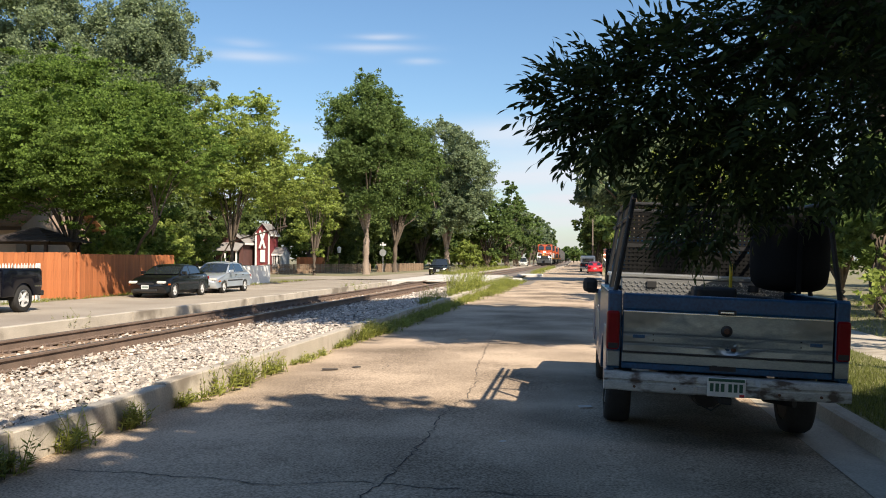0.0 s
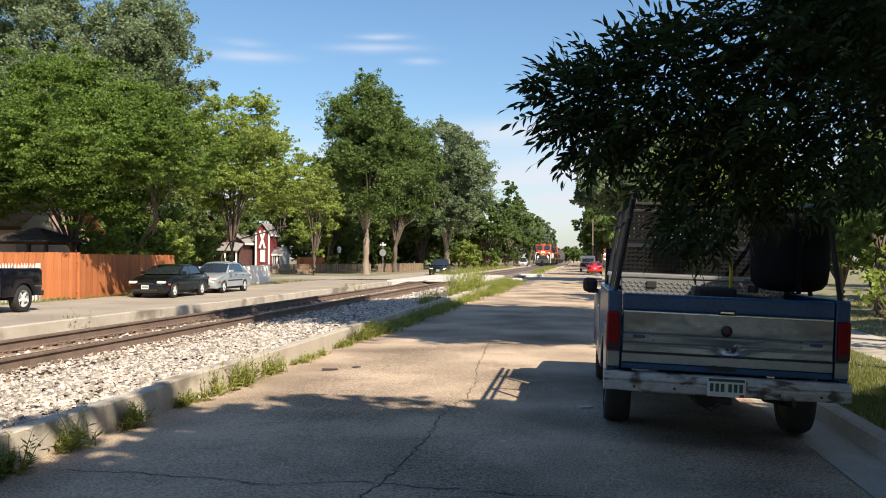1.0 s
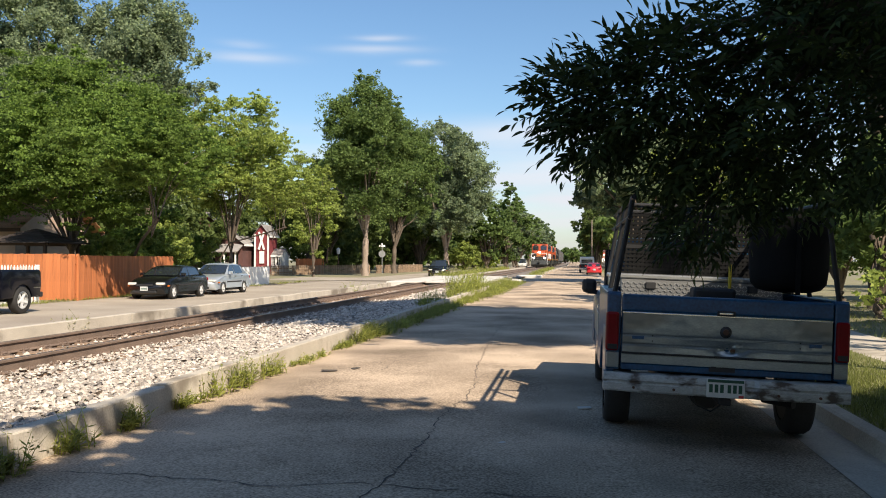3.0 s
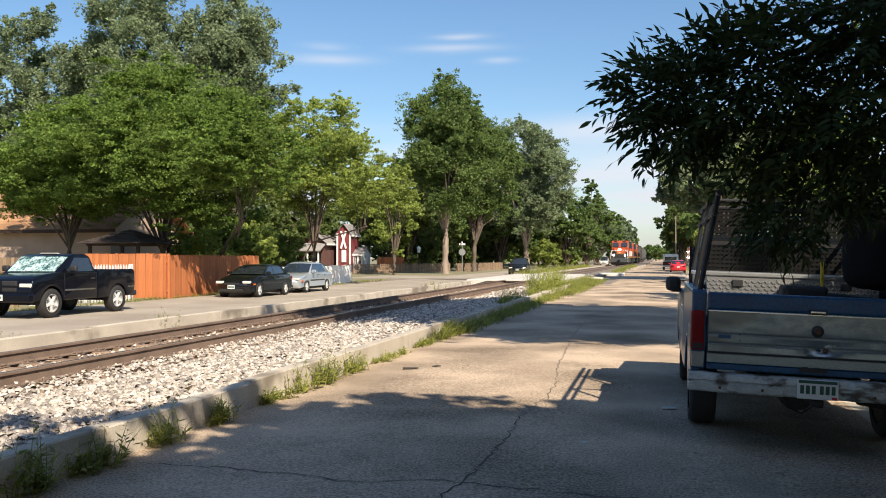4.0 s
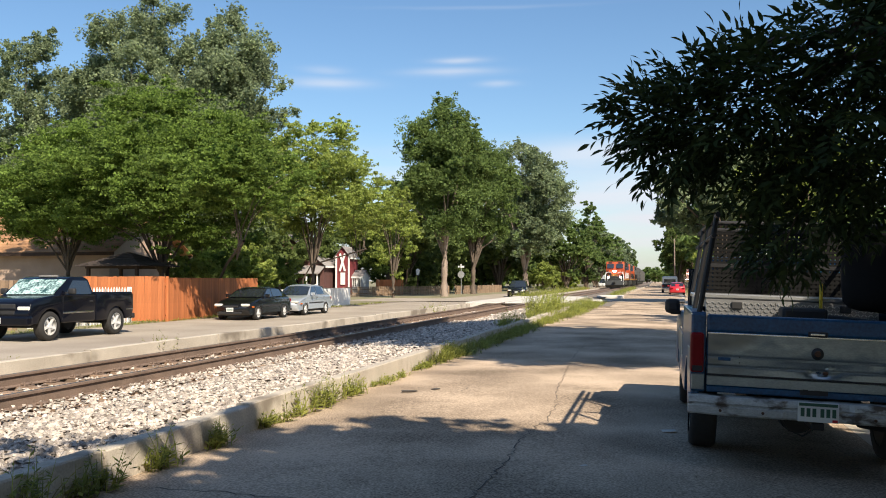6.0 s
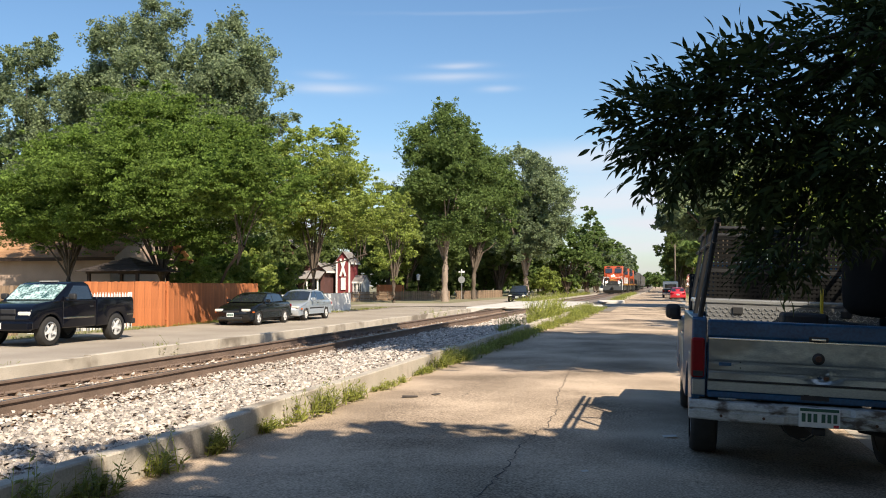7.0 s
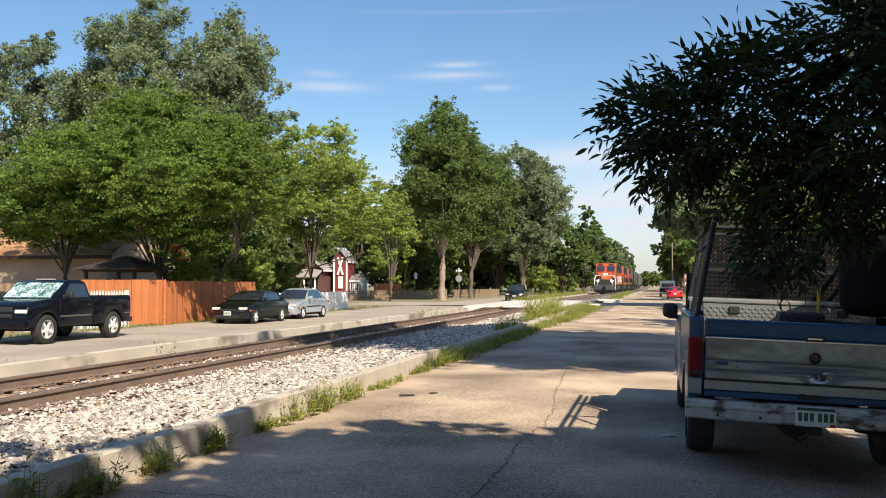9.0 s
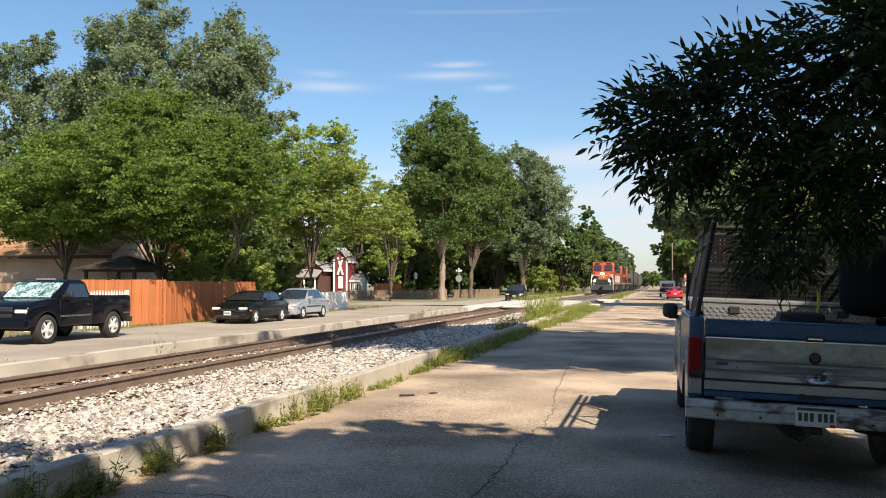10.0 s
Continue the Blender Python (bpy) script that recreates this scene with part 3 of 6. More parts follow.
# the next two are added, bent out so their crowns dapple the fences
tree(-21.3, 39.4, 7.6, 3.3, 4.0, L_LOCUST, "locust leaning over the cedar fence and parked cars", 0.17, 900, 90, 0.07, seed=21, forks=1, flat=0.55, lobe=0.22, lean=(5.2, -7.4), curve=3.2, stretch_y=1.5, **FINE)
tree(-20.9, 49.4, 7.4, 2.8, 4.3, L_LIGHT, "leaning tree whose leaves dapple the white fence", 0.17, 800, 60, 0.05, seed=22, forks=1, flat=0.55, lobe=0.22, lean=(4.6, -1.6), curve=7.0, stretch_y=1.3, **FINE)
tree(-28.8, 38.0, 9.4, 5.4, 3.2, L_LOCUST, "locust tree with low spreading limbs beside the house", 0.17, 900, 90, 0.13, seed=2, forks=2, flat=0.5, lobe=0.24, **FINE)
tree(-40.2, 62.0, 26.4, 6.8, 4.0, L_GREY, "tall grey-green cottonwood behind the houses", 0.26, 700, 170, 0.3, seed=3, flat=1.0, lobe=0.19, top_narrow=0.25, share=1.0, grow=0.76, clump=(12, 0.34, 0.34))
tree(-33.0, 63.0, 25.0, 5.8, 4.0, L_GREY, "tall cottonwood with a narrow crown", 0.26, 700, 150, 0.28, seed=13, flat=1.0, lobe=0.2, top_narrow=0.25, share=1.0, grow=0.76, clump=(12, 0.34, 0.34))
tree(-46.2, 64.0, 21.5, 6.0, 3.0, L_GREY, "tall silvery cottonwood behind the houses", 0.26, 640, 120, 0.3, seed=4, flat=1.0, lobe=0.2, top_narrow=0.3, share=1.0, grow=0.76, clump=(12, 0.34, 0.34))
tree(-51.2, 62.0, 24.0, 5.8, 3.0, L_GREY, "tall silvery cottonwood at the back", 0.28, 560, 150, 0.28, seed=5, flat=1.0, lobe=0.21, top_narrow=0.3, **MEDIUM)
tree(-20.9, 51.0, 12.6, 4.9, 3.2, L_LIGHT, "yellow-green leafy tree by the red gable", 0.18, 900, 130, 0.13, seed=6, forks=2, lobe=0.2, top_narrow=0.3, **FINE)
tree(-30.6, 98.0, 13.5, 4.4, 1.0, L_LIGHT, "light green tree behind the brown picket fence", 0.28, 640, 70, 0.18, seed=7, forks=3, lobe=0.22, **MEDIUM)
tree(-23.6, 77.0, 11.5, 2.9, 1.3, L_LIGHT, "bright green tree beside the cross street", 0.22, 760, 60, 0.15, seed=18, forks=2, lobe=0.24, **MEDIUM)
tree(-37.0, 104.0, 15.0, 5.6, 0.6, L_LIGHT, "light green tree rising behind the red gable", 0.3, 560, 80, 0.2, seed=17, lobe=0.22, **MEDIUM)
for bx, by in ((-31.0, 111.0), (-25.2, 112.0), (-28.0, 118.0)):
    tree(bx, by, 3.6, 2.8, 0.1, L_DARK, "dark bush in the shady yards", 0.3, 420, 30, 0.08, seed=int(by), name="bush", share=0.5, grow=1.2)
tree(-20.3, 83.5, 20.2, 6.6, 5.6, L_MID, "tall elm with pale scarred trunk at the corner", 0.27, 760, 100, 0.37, bark=M_BARKP, seed=8, flat=0.9, lobe=0.21, top_narrow=0.3, **MEDIUM)
tree(-20.4, 98.0, 18.4, 6.4, 4.6, L_MID, "tall elm behind the stop sign", 0.3, 680, 80, 0.3, seed=9, flat=0.9, lobe=0.22, top_narrow=0.3, **MEDIUM)
tree(-18.2, 124.0, 23.8, 7.6, 4.0, L_GREY, "tall round-topped elm down the street", 0.36, 560, 100, 0.5, bark=M_BARKP, seed=10, flat=0.9, lobe=0.21, top_narrow=0.25, **MEDIUM)
r = random.Random(77)
for i in range(16):
    yy = 142 + i * 17 + r.uniform(-4, 4)
    tree(-14.6 + r.uniform(-1.5, 1.5) + bend(yy) * 0.8, yy, r.uniform(13.5, 17), r.uniform(5.2, 6.6), 0.6, r.choice([L_MID, L_GREY, L_MID]), "leafy street tree in the row beyond the crossing", 0.5, 300, 40, 0.35, seed=100 + i, lobe=0.22, share=0.9 if i < 5 else 0.25, grow=0.78 if i < 5 else 1.4)
for i in range(11):
    tree(-32 + r.uniform(-3, 3), 101 + i * 9, r.uniform(11, 15), 7.0, 0.4, L_DARK, "dark shady tree filling the yards", 0.45, 300, 36, 0.35, seed=140 + i, share=0.22, grow=1.2)
for i in range(9):
    tree(-44 + r.uniform(-3, 3) + i, 44 + i * 6, r.uniform(8, 11), 6.0, 0.4, L_DARK, "dark shady tree behind the houses", 0.4, 300, 34, 0.3, seed=240 + i, share=0.34, grow=0.95)
for i in range(4):
    tree(-23.5 - i * 1.6, 45 + i * 4.5, r.uniform(4, 5.5), 2.6, 0.2, L_LIGHT if i % 2 else L_LOCUST, "leafy bush behind the white fence", 0.2, 800, 30, 0.08, seed=250 + i, name="bush", share=0.6, grow=1.0)
for i in range(10):
    tree(-25 + r.uniform(-4, 3) - i * 0.6, 136 + i * 9, r.uniform(11, 15), 7.0, 0.2, r.choice([L_DARK, L_MID]), "dense tree behind the far lane", 0.5, 300, 40, 0.3, seed=400 + i)
for i in range(9):
    tree(-15 + i * 4.2 + bend(400), 455 + r.uniform(-25, 25), r.uniform(6.5, 8.5), 5.5, 0.3, L_MID, "far tree closing the end of the street", 0.6, 300, 30, 0.3, seed=430 + i)
tree(5.6, 100.0, 5.8, 2.3, 0.5, L_LIGHT, "small bright green street tree", 0.3, 500, 30, 0.12, seed=440, share=0.5, grow=1.1)
for bx, by, bh in ((-21.6, 39.4, 3.0), (-21.4, 42.6, 3.2), (-24.5, 42.0, 3.8)):
    tree(bx, by, bh, 1.9, 0.1, L_LIGHT if by > 39 else L_LOCUST, "leafy bush looking over the fence", 0.17, 900, 30, 0.06, seed=int(by * 10), name="bush", share=0.5, grow=1.0)
tree(-24.6, 56.5, 3.2, 1.7, 0.1, L_LIGHT, "leafy bush in front of the red gable", 0.17, 900, 30, 0.06, seed=415, name="bush", share=0.5, grow=1.0)
for i in range(5):
    tree(-15.0 + r.uniform(-1.5, 0.5) - 1.5, 134 + i * 12, r.uniform(4, 6), 3.2, 0.1, L_LIGHT, "light green bushy tree by the lane", 0.35, 380, 26, 0.16, seed=260 + i, share=0.4, grow=1.3)
for i, (tx, ty, th) in enumerate(((4.9, 193.0, 17.0), (6.6, 207.0, 19.0), (8.6, 186.0, 16.0), (5.4, 226.0, 18.0))):
    tree(tx, ty, th, 5.6, 0.9, L_DARK, "dense dark street tree hanging low over the kerb", 0.5, 300, 60, 0.35, seed=460 + i, lobe=0.22, share=0.4, grow=1.2)
tree(4.7, 63.0, 11.8, 6.2, 3.3, L_GREY, "street tree leaning over the far kerb", 0.34, 420, 60, 0.3, seed=170, lobe=0.24, share=0.5, grow=1.1)
tree(9.0, 52.0, 11.0, 5.0, 1.6, L_LIGHT, "light green street tree", 0.32, 380, 34, 0.25, seed=171, share=0.4, grow=1.2)
for i in range(12):
    yy = 84 + i * 22 + r.uniform(-4, 4)
    tree((7.2 if yy < 205 else 4.9) + r.uniform(-0.6, 1.2) + bend(yy), yy, r.uniform(11, 15), 5.0, 3.2 if yy < 205 else 0.6, r.choice([L_MID, L_DARK]), "street tree shading the near side", 0.6, 170, 30, 0.3, seed=172 + i)
for i in range(9):
    tree(14 + r.uniform(-2, 5), 24 + i * 9, r.uniform(5, 7.5), 4.2, 0.8, r.choice([L_MID, L_DARK, L_DARK]), "leafy yard tree on the near side", 0.36, 260, 30, 0.25, seed=300 + i, share=0.5, grow=0.75)
# trees whose shade falls over the street
tree(5.7, 11.4, 19.5, 5.9, 7.6, L_MID, "tall yard tree throwing shade over the street", 0.24, 520, 76, 0.28, seed=200, share=0.5, grow=1.3)
tree(7.7, 14.8, 15.4, 4.4, 6.8, L_MID, "yard tree throwing shade over the street", 0.24, 480, 54, 0.16, seed=201, forks=1, share=0.6, grow=1.3)
# out of view, added only to throw shade on the bright yard
tree(13.6, 14.0, 10.0, 4.2, 2.4, L_DARK, "unseen yard tree added to shade the footpath and ground", 0.3, 300, 44, 0.2, seed=207, share=0.5, grow=1.3)
# out of view, extra canopy that holds sky light off the pickup
tree(8.8, -5.0, 13.0, 5.4, 3.0, L_ASH, "unseen ash tree added in the yard to cut sky light", 0.26, 420, 60, 0.25, seed=206, share=0.45, grow=1.8)
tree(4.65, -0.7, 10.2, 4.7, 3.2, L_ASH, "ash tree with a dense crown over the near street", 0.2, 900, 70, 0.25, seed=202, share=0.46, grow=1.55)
# two unseen rows, beside and behind, added to lessen the sky's fill light
for i in range(6):
    tree(11.5 + r.uniform(-1, 3) + (5.5 if i > 2 else 0), -16 + i * 5.5, r.uniform(9, 12), 5.2, 1.2, L_DARK, "unseen dense yard tree added to cut sky light", 0.4, 240, 34, 0.25, seed=330 + i, share=0.3)
for i in range(5):
    tree(-13 + i * 5, -15 + r.uniform(-2, 2), r.uniform(12, 15), 5.4, 1.2, L_DARK, "unseen tree added behind on the street to cut sky light", 0.45, 260, 30, 0.25, seed=340 + i, share=0.3)
for i in range(4):
    tree(7.6 + r.uniform(-0.5, 1.5), 24 + i * 7.5, r.uniform(4.6, 6.4), 3.4, 0.9, L_MID, "leafy street tree on the lawn strip", 0.3, 380, 40, 0.15, seed=350 + i, forks=1, share=0.9, grow=0.6)
tree(5.5, 15.6, 2.3, 0.85, 0.1, L_LIGHT, "sunlit green bush beside the footpath", 0.13, 900, 26, 0.05, seed=360, name="bush", share=0.6, grow=0.8)
tree(9.3, 28.5, 12.5, 4.0, 6.2, L_MID, "yard tree with a stout dark trunk", 0.3, 380, 40, 0.3, seed=361, share=0.4, grow=1.2)
# stands out of view, placed so its shadow covers pickup and gutter
tree(9.0, 1.0, 11.0, 4.2, 3.0, L_ASH, "unseen ash tree placed to shade the parked pickup", 0.24, 700, 50, 0.2, seed=204, share=0.4, grow=1.4)
# out of view, a broad crown added to block ambient light near the eye
tree(5.5, -9.5, 13.0, 7.0, 3.4, L_ASH, "broad unseen ash tree added behind to cut sky light", 0.26, 420, 70, 0.3, seed=203, share=0.3, grow=2.5)


def leaf_branch():
    """The low ash bough that hangs over the street: bent twigs with leaves of paired leaflets."""
    rr = np.random.RandomState(41)
    root = empty("ash_bough", pose(0, 0, 0), "low dark ash bough hanging over the parked pickup", "tree branch")
    lobes = [(-0.04, 4.75, 2.44, 0.15), (0.10, 4.75, 2.40, 0.20), (0.24, 4.7, 2.34, 0.22), (0.20, 4.65, 2.5, 0.16), (0.06, 4.7, 2.24, 0.12), (0.44, 4.65, 2.45, 0.30), (0.50, 4.6, 2.56, 0.18),
             (0.52, 4.7, 2.22, 0.22), (0.78, 4.6, 2.52, 0.32), (0.78, 4.7, 2.26, 0.30), (0.98, 4.6, 2.78, 0.22), (0.95, 4.7, 2.16, 0.32), (0.66, 4.85, 1.93, 0.2), (0.66, 4.85, 1.74, 0.14),
             (0.86, 4.85, 1.84, 0.17), (1.02, 4.9, 2.12, 0.24), (1.06, 4.6, 2.66, 0.44), (1.3, 4.7, 2.3, 0.5), (1.22, 4.5, 3.02, 0.28), (1.42, 4.6, 3.08, 0.5),
             (1.75, 4.6, 2.8, 0.65), (1.7, 4.7, 2.25, 0.5), (2.2, 4.5, 2.5, 0.7), (2.3, 4.4, 3.1, 0.8), (2.1, 4.7, 2.2, 0.36), (2.8, 4.3, 2.6, 0.7), (2.6, 4.4, 2.2, 0.36),
             (1.15, 4.85, 1.98, 0.2), (1.9, 4.8, 1.95, 0.2), (1.3, 5.5, 2.62, 0.5), (1.7, 5.6, 2.95, 0.6), (1.95, 5.7, 2.4, 0.5),
             # these three hang out of view, added to shade the pickup and gutter
             (3.0, 5.4, 3.3, 0.8), (4.2, 5.2, 3.4, 0.9), (5.2, 7.6, 4.0, 1.0)]
    bm = bmesh.new()
    hub = Vector((3.6, 3.4, 3.7))
    limbs(bm, [(5.6, 0.5, 3.4), (4.8, 1.8, 3.7), hub, (2.4, 4.4, 3.2), (1.3, 4.6, 2.75), (0.5, 4.65, 2.55)], 0.09, 0.012, 9)
    for lx, ly, lz, lr in lobes:
        st = Vector((max(lx + 0.5, 0.6), 4.55, 2.75 + 0.15 * lx))
        limbs(bm, [st, st.lerp(Vector((lx, ly, lz)), 0.6) + Vector((0, 0, 0.08)), Vector((lx, ly, lz))], 0.014, 0.004, 5)
    V, F = [], []
    n = 0
    leaf = np.array([(0, 0, 0), (0.30, 0.5, 0.06), (0.62, 0.44, 0.05), (1, 0, -0.08), (0.62, -0.44, 0.05), (0.30, -0.5, 0.06)])
    for lx, ly, lz, lr in lobes:
        for _ in range(int((430 * lr ** 1.7 + 24) * (1.5 if lx < 0.6 else 1.05 if lx < 1.95 else 0.8))):
            d = rr.normal(0, 1, 3)
            d /= np.linalg.norm(d)
            p = np.array([lx, ly, lz]) + d * lr * (rr.rand() ** 0.42) * np.array([1, 1.2, 0.9])
            # leaf stalk points outwards and droops
            a = np.array([d[0] - 0.45, d[1] * 0.5, d[2] * 0.9 - 0.08 - 0.35 * (lz < 2.3)]) + rr.normal(0, 0.32, 3)
            a /= np.linalg.norm(a)
            s = np.cross(a, (0, 0, 1)) + rr.normal(0, 0.35, 3)
            s -= a * s.dot(a)
            s /= np.linalg.norm(s)
            L = rr.uniform(0.13, 0.22)
            sz = rr.uniform(0.056, 0.092)
            for k in range(7):
                o = p + a * L * (0.3 + 0.7 * (k // 2) / 3)
                side = 0 if k == 6 else (1 if k % 2 else -1)
                dirn = a * (0.62 if side else 1.0) + s * side * 0.78 + np.array([0, 0, -0.06]) + rr.normal(0, 0.12, 3)
                dirn /= np.linalg.norm(dirn)
                w = np.cross(dirn, np.cross(a, s) + rr.normal(0, 0.3, 3))
                w /= np.linalg.norm(w) + 1e-9
                up = np.cross(dirn, w)
                q = sz * rr.uniform(0.8, 1.15)
                V.append(o + q * (leaf[:, :1] * dirn + leaf[:, 1:2] * 0.27 * w + leaf[:, 2:] * up))
                F.append(np.arange(6) + n)
                n += 6
    part("bough_wood", bm, M_BARK, root)
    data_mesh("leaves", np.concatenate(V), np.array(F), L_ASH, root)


leaf_branch()
for pts, w, sd in (([(-1.22, 9.6), (-1.28, 8.58), (-1.26, 6.91), (-1.3, 6.08), (-1.36, 5.52), (-1.45, 3.5)], 0.009, 1), ([(-1.23, 11.18), (-1.17, 9.28)], 0.006, 2),
                   ([(-3.9, 5.9), (-3.08, 5.86), (-2.04, 5.69), (-1.45, 5.85), (0.4, 5.7)], 0.009, 3), ([(-2.69, 12.56), (-2.61, 11.61)], 0.006, 4), ([(-1.7, 22), (-1.6, 17), (-1.4, 13), (-1.25, 11)], 0.006, 5)):
    crack(pts, w, sd)
# ---- vehicle materials ----
def paint(name, color, rough=0.3, coat=0.8, vary=0.1, stain_sheen=None):
    return mat(name, color, rough, 0.0, vary, 2.0, 50.0, 0.0, 0.002, coat=coat, stain_sheen=stain_sheen, stain_sheen_at=0.64)


P_BLUE = mat("faded_blue_paint", (0.003, 0.045, 0.115), 0.3, 0.0, 0.3, 2.5, 40.0, 0.05, 0.003, tint=(0.006, 0.072, 0.165), coat=0.06, stain_sheen=(0.03, 0.065, 0.11), stain_sheen_at=0.66)
# the grey blotches here are patchy reflections painted into the trim
P_ALU = mat("brushed_trim", (0.29, 0.34, 0.36), 0.3, 0.75, 0.2, 2.2, 60.0, 0.06, 0.003, stretch=(0.8, 1, 2), stain_sheen=(0.2, 0.215, 0.215), stain_sheen_at=0.56)
P_BUMP = mat("chipped_white_bumper", (0.42, 0.44, 0.43), 0.55, 0.1, 0.25, 11.0, 60.0, 0.4, 0.006, stain_sheen=(0.085, 0.068, 0.055), stain_sheen_at=0.57, stretch=(1, 1, 2.2))
P_BLACK = paint("black_paint", (0.0035, 0.0045, 0.009), 0.14, 0.1)
P_BLACK.node_tree.nodes["Principled BSDF"].inputs["Specular IOR Level"].default_value = 0.22
P_BLACK2 = paint("black_sedan_paint", (0.006, 0.006, 0.007), 0.22, 0.25)
P_SILVER = mat("silver_paint", (0.5, 0.54, 0.58), 0.32, 0.55, 0.06, 2.0, 60.0, 0.02, 0.002, coat=0.7)
P_RED = paint("red_paint", (0.5, 0.02, 0.03))
P_WHITE = paint("white_car_paint", (0.72, 0.72, 0.7))
P_GREYC = paint("blue_grey_paint", (0.07, 0.09, 0.12))
P_TRIM = mat("black_plastic", (0.02, 0.02, 0.021), 0.6, 0, 0.2, 8.0, 80.0, 0.15, 0.003)
P_CHROME = mat("chrome", (0.75, 0.75, 0.76), 0.14, 1.0, 0.05, 4.0, 50.0, 0.02, 0.001)
P_TYRE = mat("tyre_rubber", (0.022, 0.021, 0.02), 0.85, 0, 0.3, 9.0, 60.0, 0.3, 0.004)
P_RIM = mat("alloy_rim", (0.84, 0.84, 0.83), 0.35, 0.35, 0.1, 5.0, 50.0, 0.05, 0.002)
P_TAIL = mat("tail_lens", (0.2, 0.002, 0.006), 0.3, 0, 0.15, 4.0, 90.0, 0.0, 0.002)
P_TAIL.node_tree.nodes["Principled BSDF"].inputs["Specular IOR Level"].default_value = 0.2
P_LAMP = mat("lamp_lens", (0.75, 0.73, 0.66), 0.12, 0.2, 0.1, 8.0, 60.0, 0.05, 0.002, coat=0.9)
P_AMBER = mat("amber_lens", (0.55, 0.12, 0.01), 0.25, 0, 0.1, 5.0, 50.0, 0.0)
P_PLATE = mat("plate_white", (0.62, 0.64, 0.62), 0.4, 0, 0.05, 8.0, 60.0, 0.0)
P_PGREEN = mat("plate_green", (0.015, 0.08, 0.05), 0.4, 0, 0.1, 8.0, 60.0, 0.0)
P_DIAMOND = mat("diamond_plate", (0.62, 0.62, 0.61), 0.33, 0.85, 0.1, 5.0, 60.0, 0.05, 0.002)
# same metal as P_DIAMOND, darkened: the light and dark of the tread is painted
P_TREAD = mat("tread_base", (0.3, 0.3, 0.3), 0.45, 0.7, 0.2, 5.0, 60.0, 0.05, 0.002)
P_STEEL = mat("black_steel", (0.012, 0.012, 0.013), 0.55, 0.2, 0.3, 8.0, 60.0, 0.2, 0.003)
P_YELLOW = mat("yellow_handle", (0.6, 0.42, 0.02), 0.5, 0, 0.15, 8.0, 60.0, 0.1)
P_RUST = mat("rusty_metal", (0.12, 0.06, 0.035), 0.85, 0.2, 0.4, 8.0, 60.0, 0.4, 0.005)
G_CAR = glass_mat("car_glass")
# darker, duller glass, so the rear window mirrors little
G_DULL = mat("dull_glass", (0.012, 0.015, 0.018), 0.18, 0, 0.3, 4.0, 50.0, 0.0)
P_RUBBER = mat("matt_black_rubber", (0.008, 0.008, 0.008), 0.9, 0, 0.3, 6.0, 60.0, 0.2, 0.004)
G_DULL.node_tree.nodes["Principled BSDF"].inputs["Specular IOR Level"].default_value = 0.25
P_RUBBER.node_tree.nodes["Principled BSDF"].inputs["Specular IOR Level"].default_value = 0.15
P_SHADE = mat("windscreen_sunshade", (0.03, 0.13, 0.13), 0.3, 0.3, 0.4, 3.5, 14.0, 0.8, 0.03, tint=(0.5, 0.68, 0.64), crisp=0.10)


def wheel(parent, x, y, r, w, rim=0.62, side=1, spokes=5):
    """A wheel whose outer face looks along side * x."""
    hub = part("wheel", lathe([(r * 0.66, -w * 0.5), (r * 0.93, -w * 0.5), (r * 0.99, -w * 0.36), (r, -w * 0.15), (r, w * 0.15), (r * 0.99, w * 0.36), (r * 0.93, w * 0.5), (r * 0.66, w * 0.5)], 28), P_TYRE, parent, "black rubber tyre", True)
    hub.matrix_local = pose(x, y, r, 0, 90 * side, 0)
    rb = lathe([(r * rim, w * 0.46), (r * (rim + 0.05), w * 0.44), (r * (rim + 0.06), -w * 0.4), (0.02, -w * 0.1)], 24)
    part("rim", rb, P_RIM, hub, "silver alloy rim", True)
    # black disc, added to darken the inside of the rim
    part("inner_disc", one_tube((0, 0, -w * 0.48), (0, 0, -w * 0.2), r * 0.64, n=18), P_STEEL, hub)
    bm = bmesh.new()
    for k in range(spokes):
        a = 2 * math.pi * k / spokes
        ca, sa = math.cos(a), math.sin(a)
        q = Matrix(((ca, -sa, 0, 0), (sa, ca, 0, 0), (0, 0, 1, 0), (0, 0, 0, 1)))
        bmesh.ops.create_cube(bm, size=1.0, matrix=q @ Matrix.Translation((r * rim * 0.55, 0, w * 0.3)) @ Matrix.Diagonal((r * rim * 0.95, r * 0.17, w * 0.16, 1)))
    tube(bm, (0, 0, w * 0.2), (0, 0, w * 0.42), r * 0.17, n=14)
    part("spokes", bm, P_RIM, hub)
    return hub


def lathe(prof, n):
    bm = bmesh.new()
    rings = [[bm.verts.new((rr * math.cos(2 * math.pi * k / n), rr * math.sin(2 * math.pi * k / n), z)) for k in range(n)] for rr, z in prof]
    for a, b in zip(rings, rings[1:]):
        for k in range(n):
            bm.faces.new((a[k], a[(k + 1) % n], b[(k + 1) % n], b[k]))
    bmesh.ops.recalc_face_normals(bm, faces=bm.faces)
    return bm


def arch_cut(y, z0, r, n=8):
    """Points of a wheel arch along the lower edge of a side outline, from front to back."""
    return [(y + r * math.cos(math.pi * k / n), z0 + r * math.sin(math.pi * k / n)) for k in range(n + 1)]


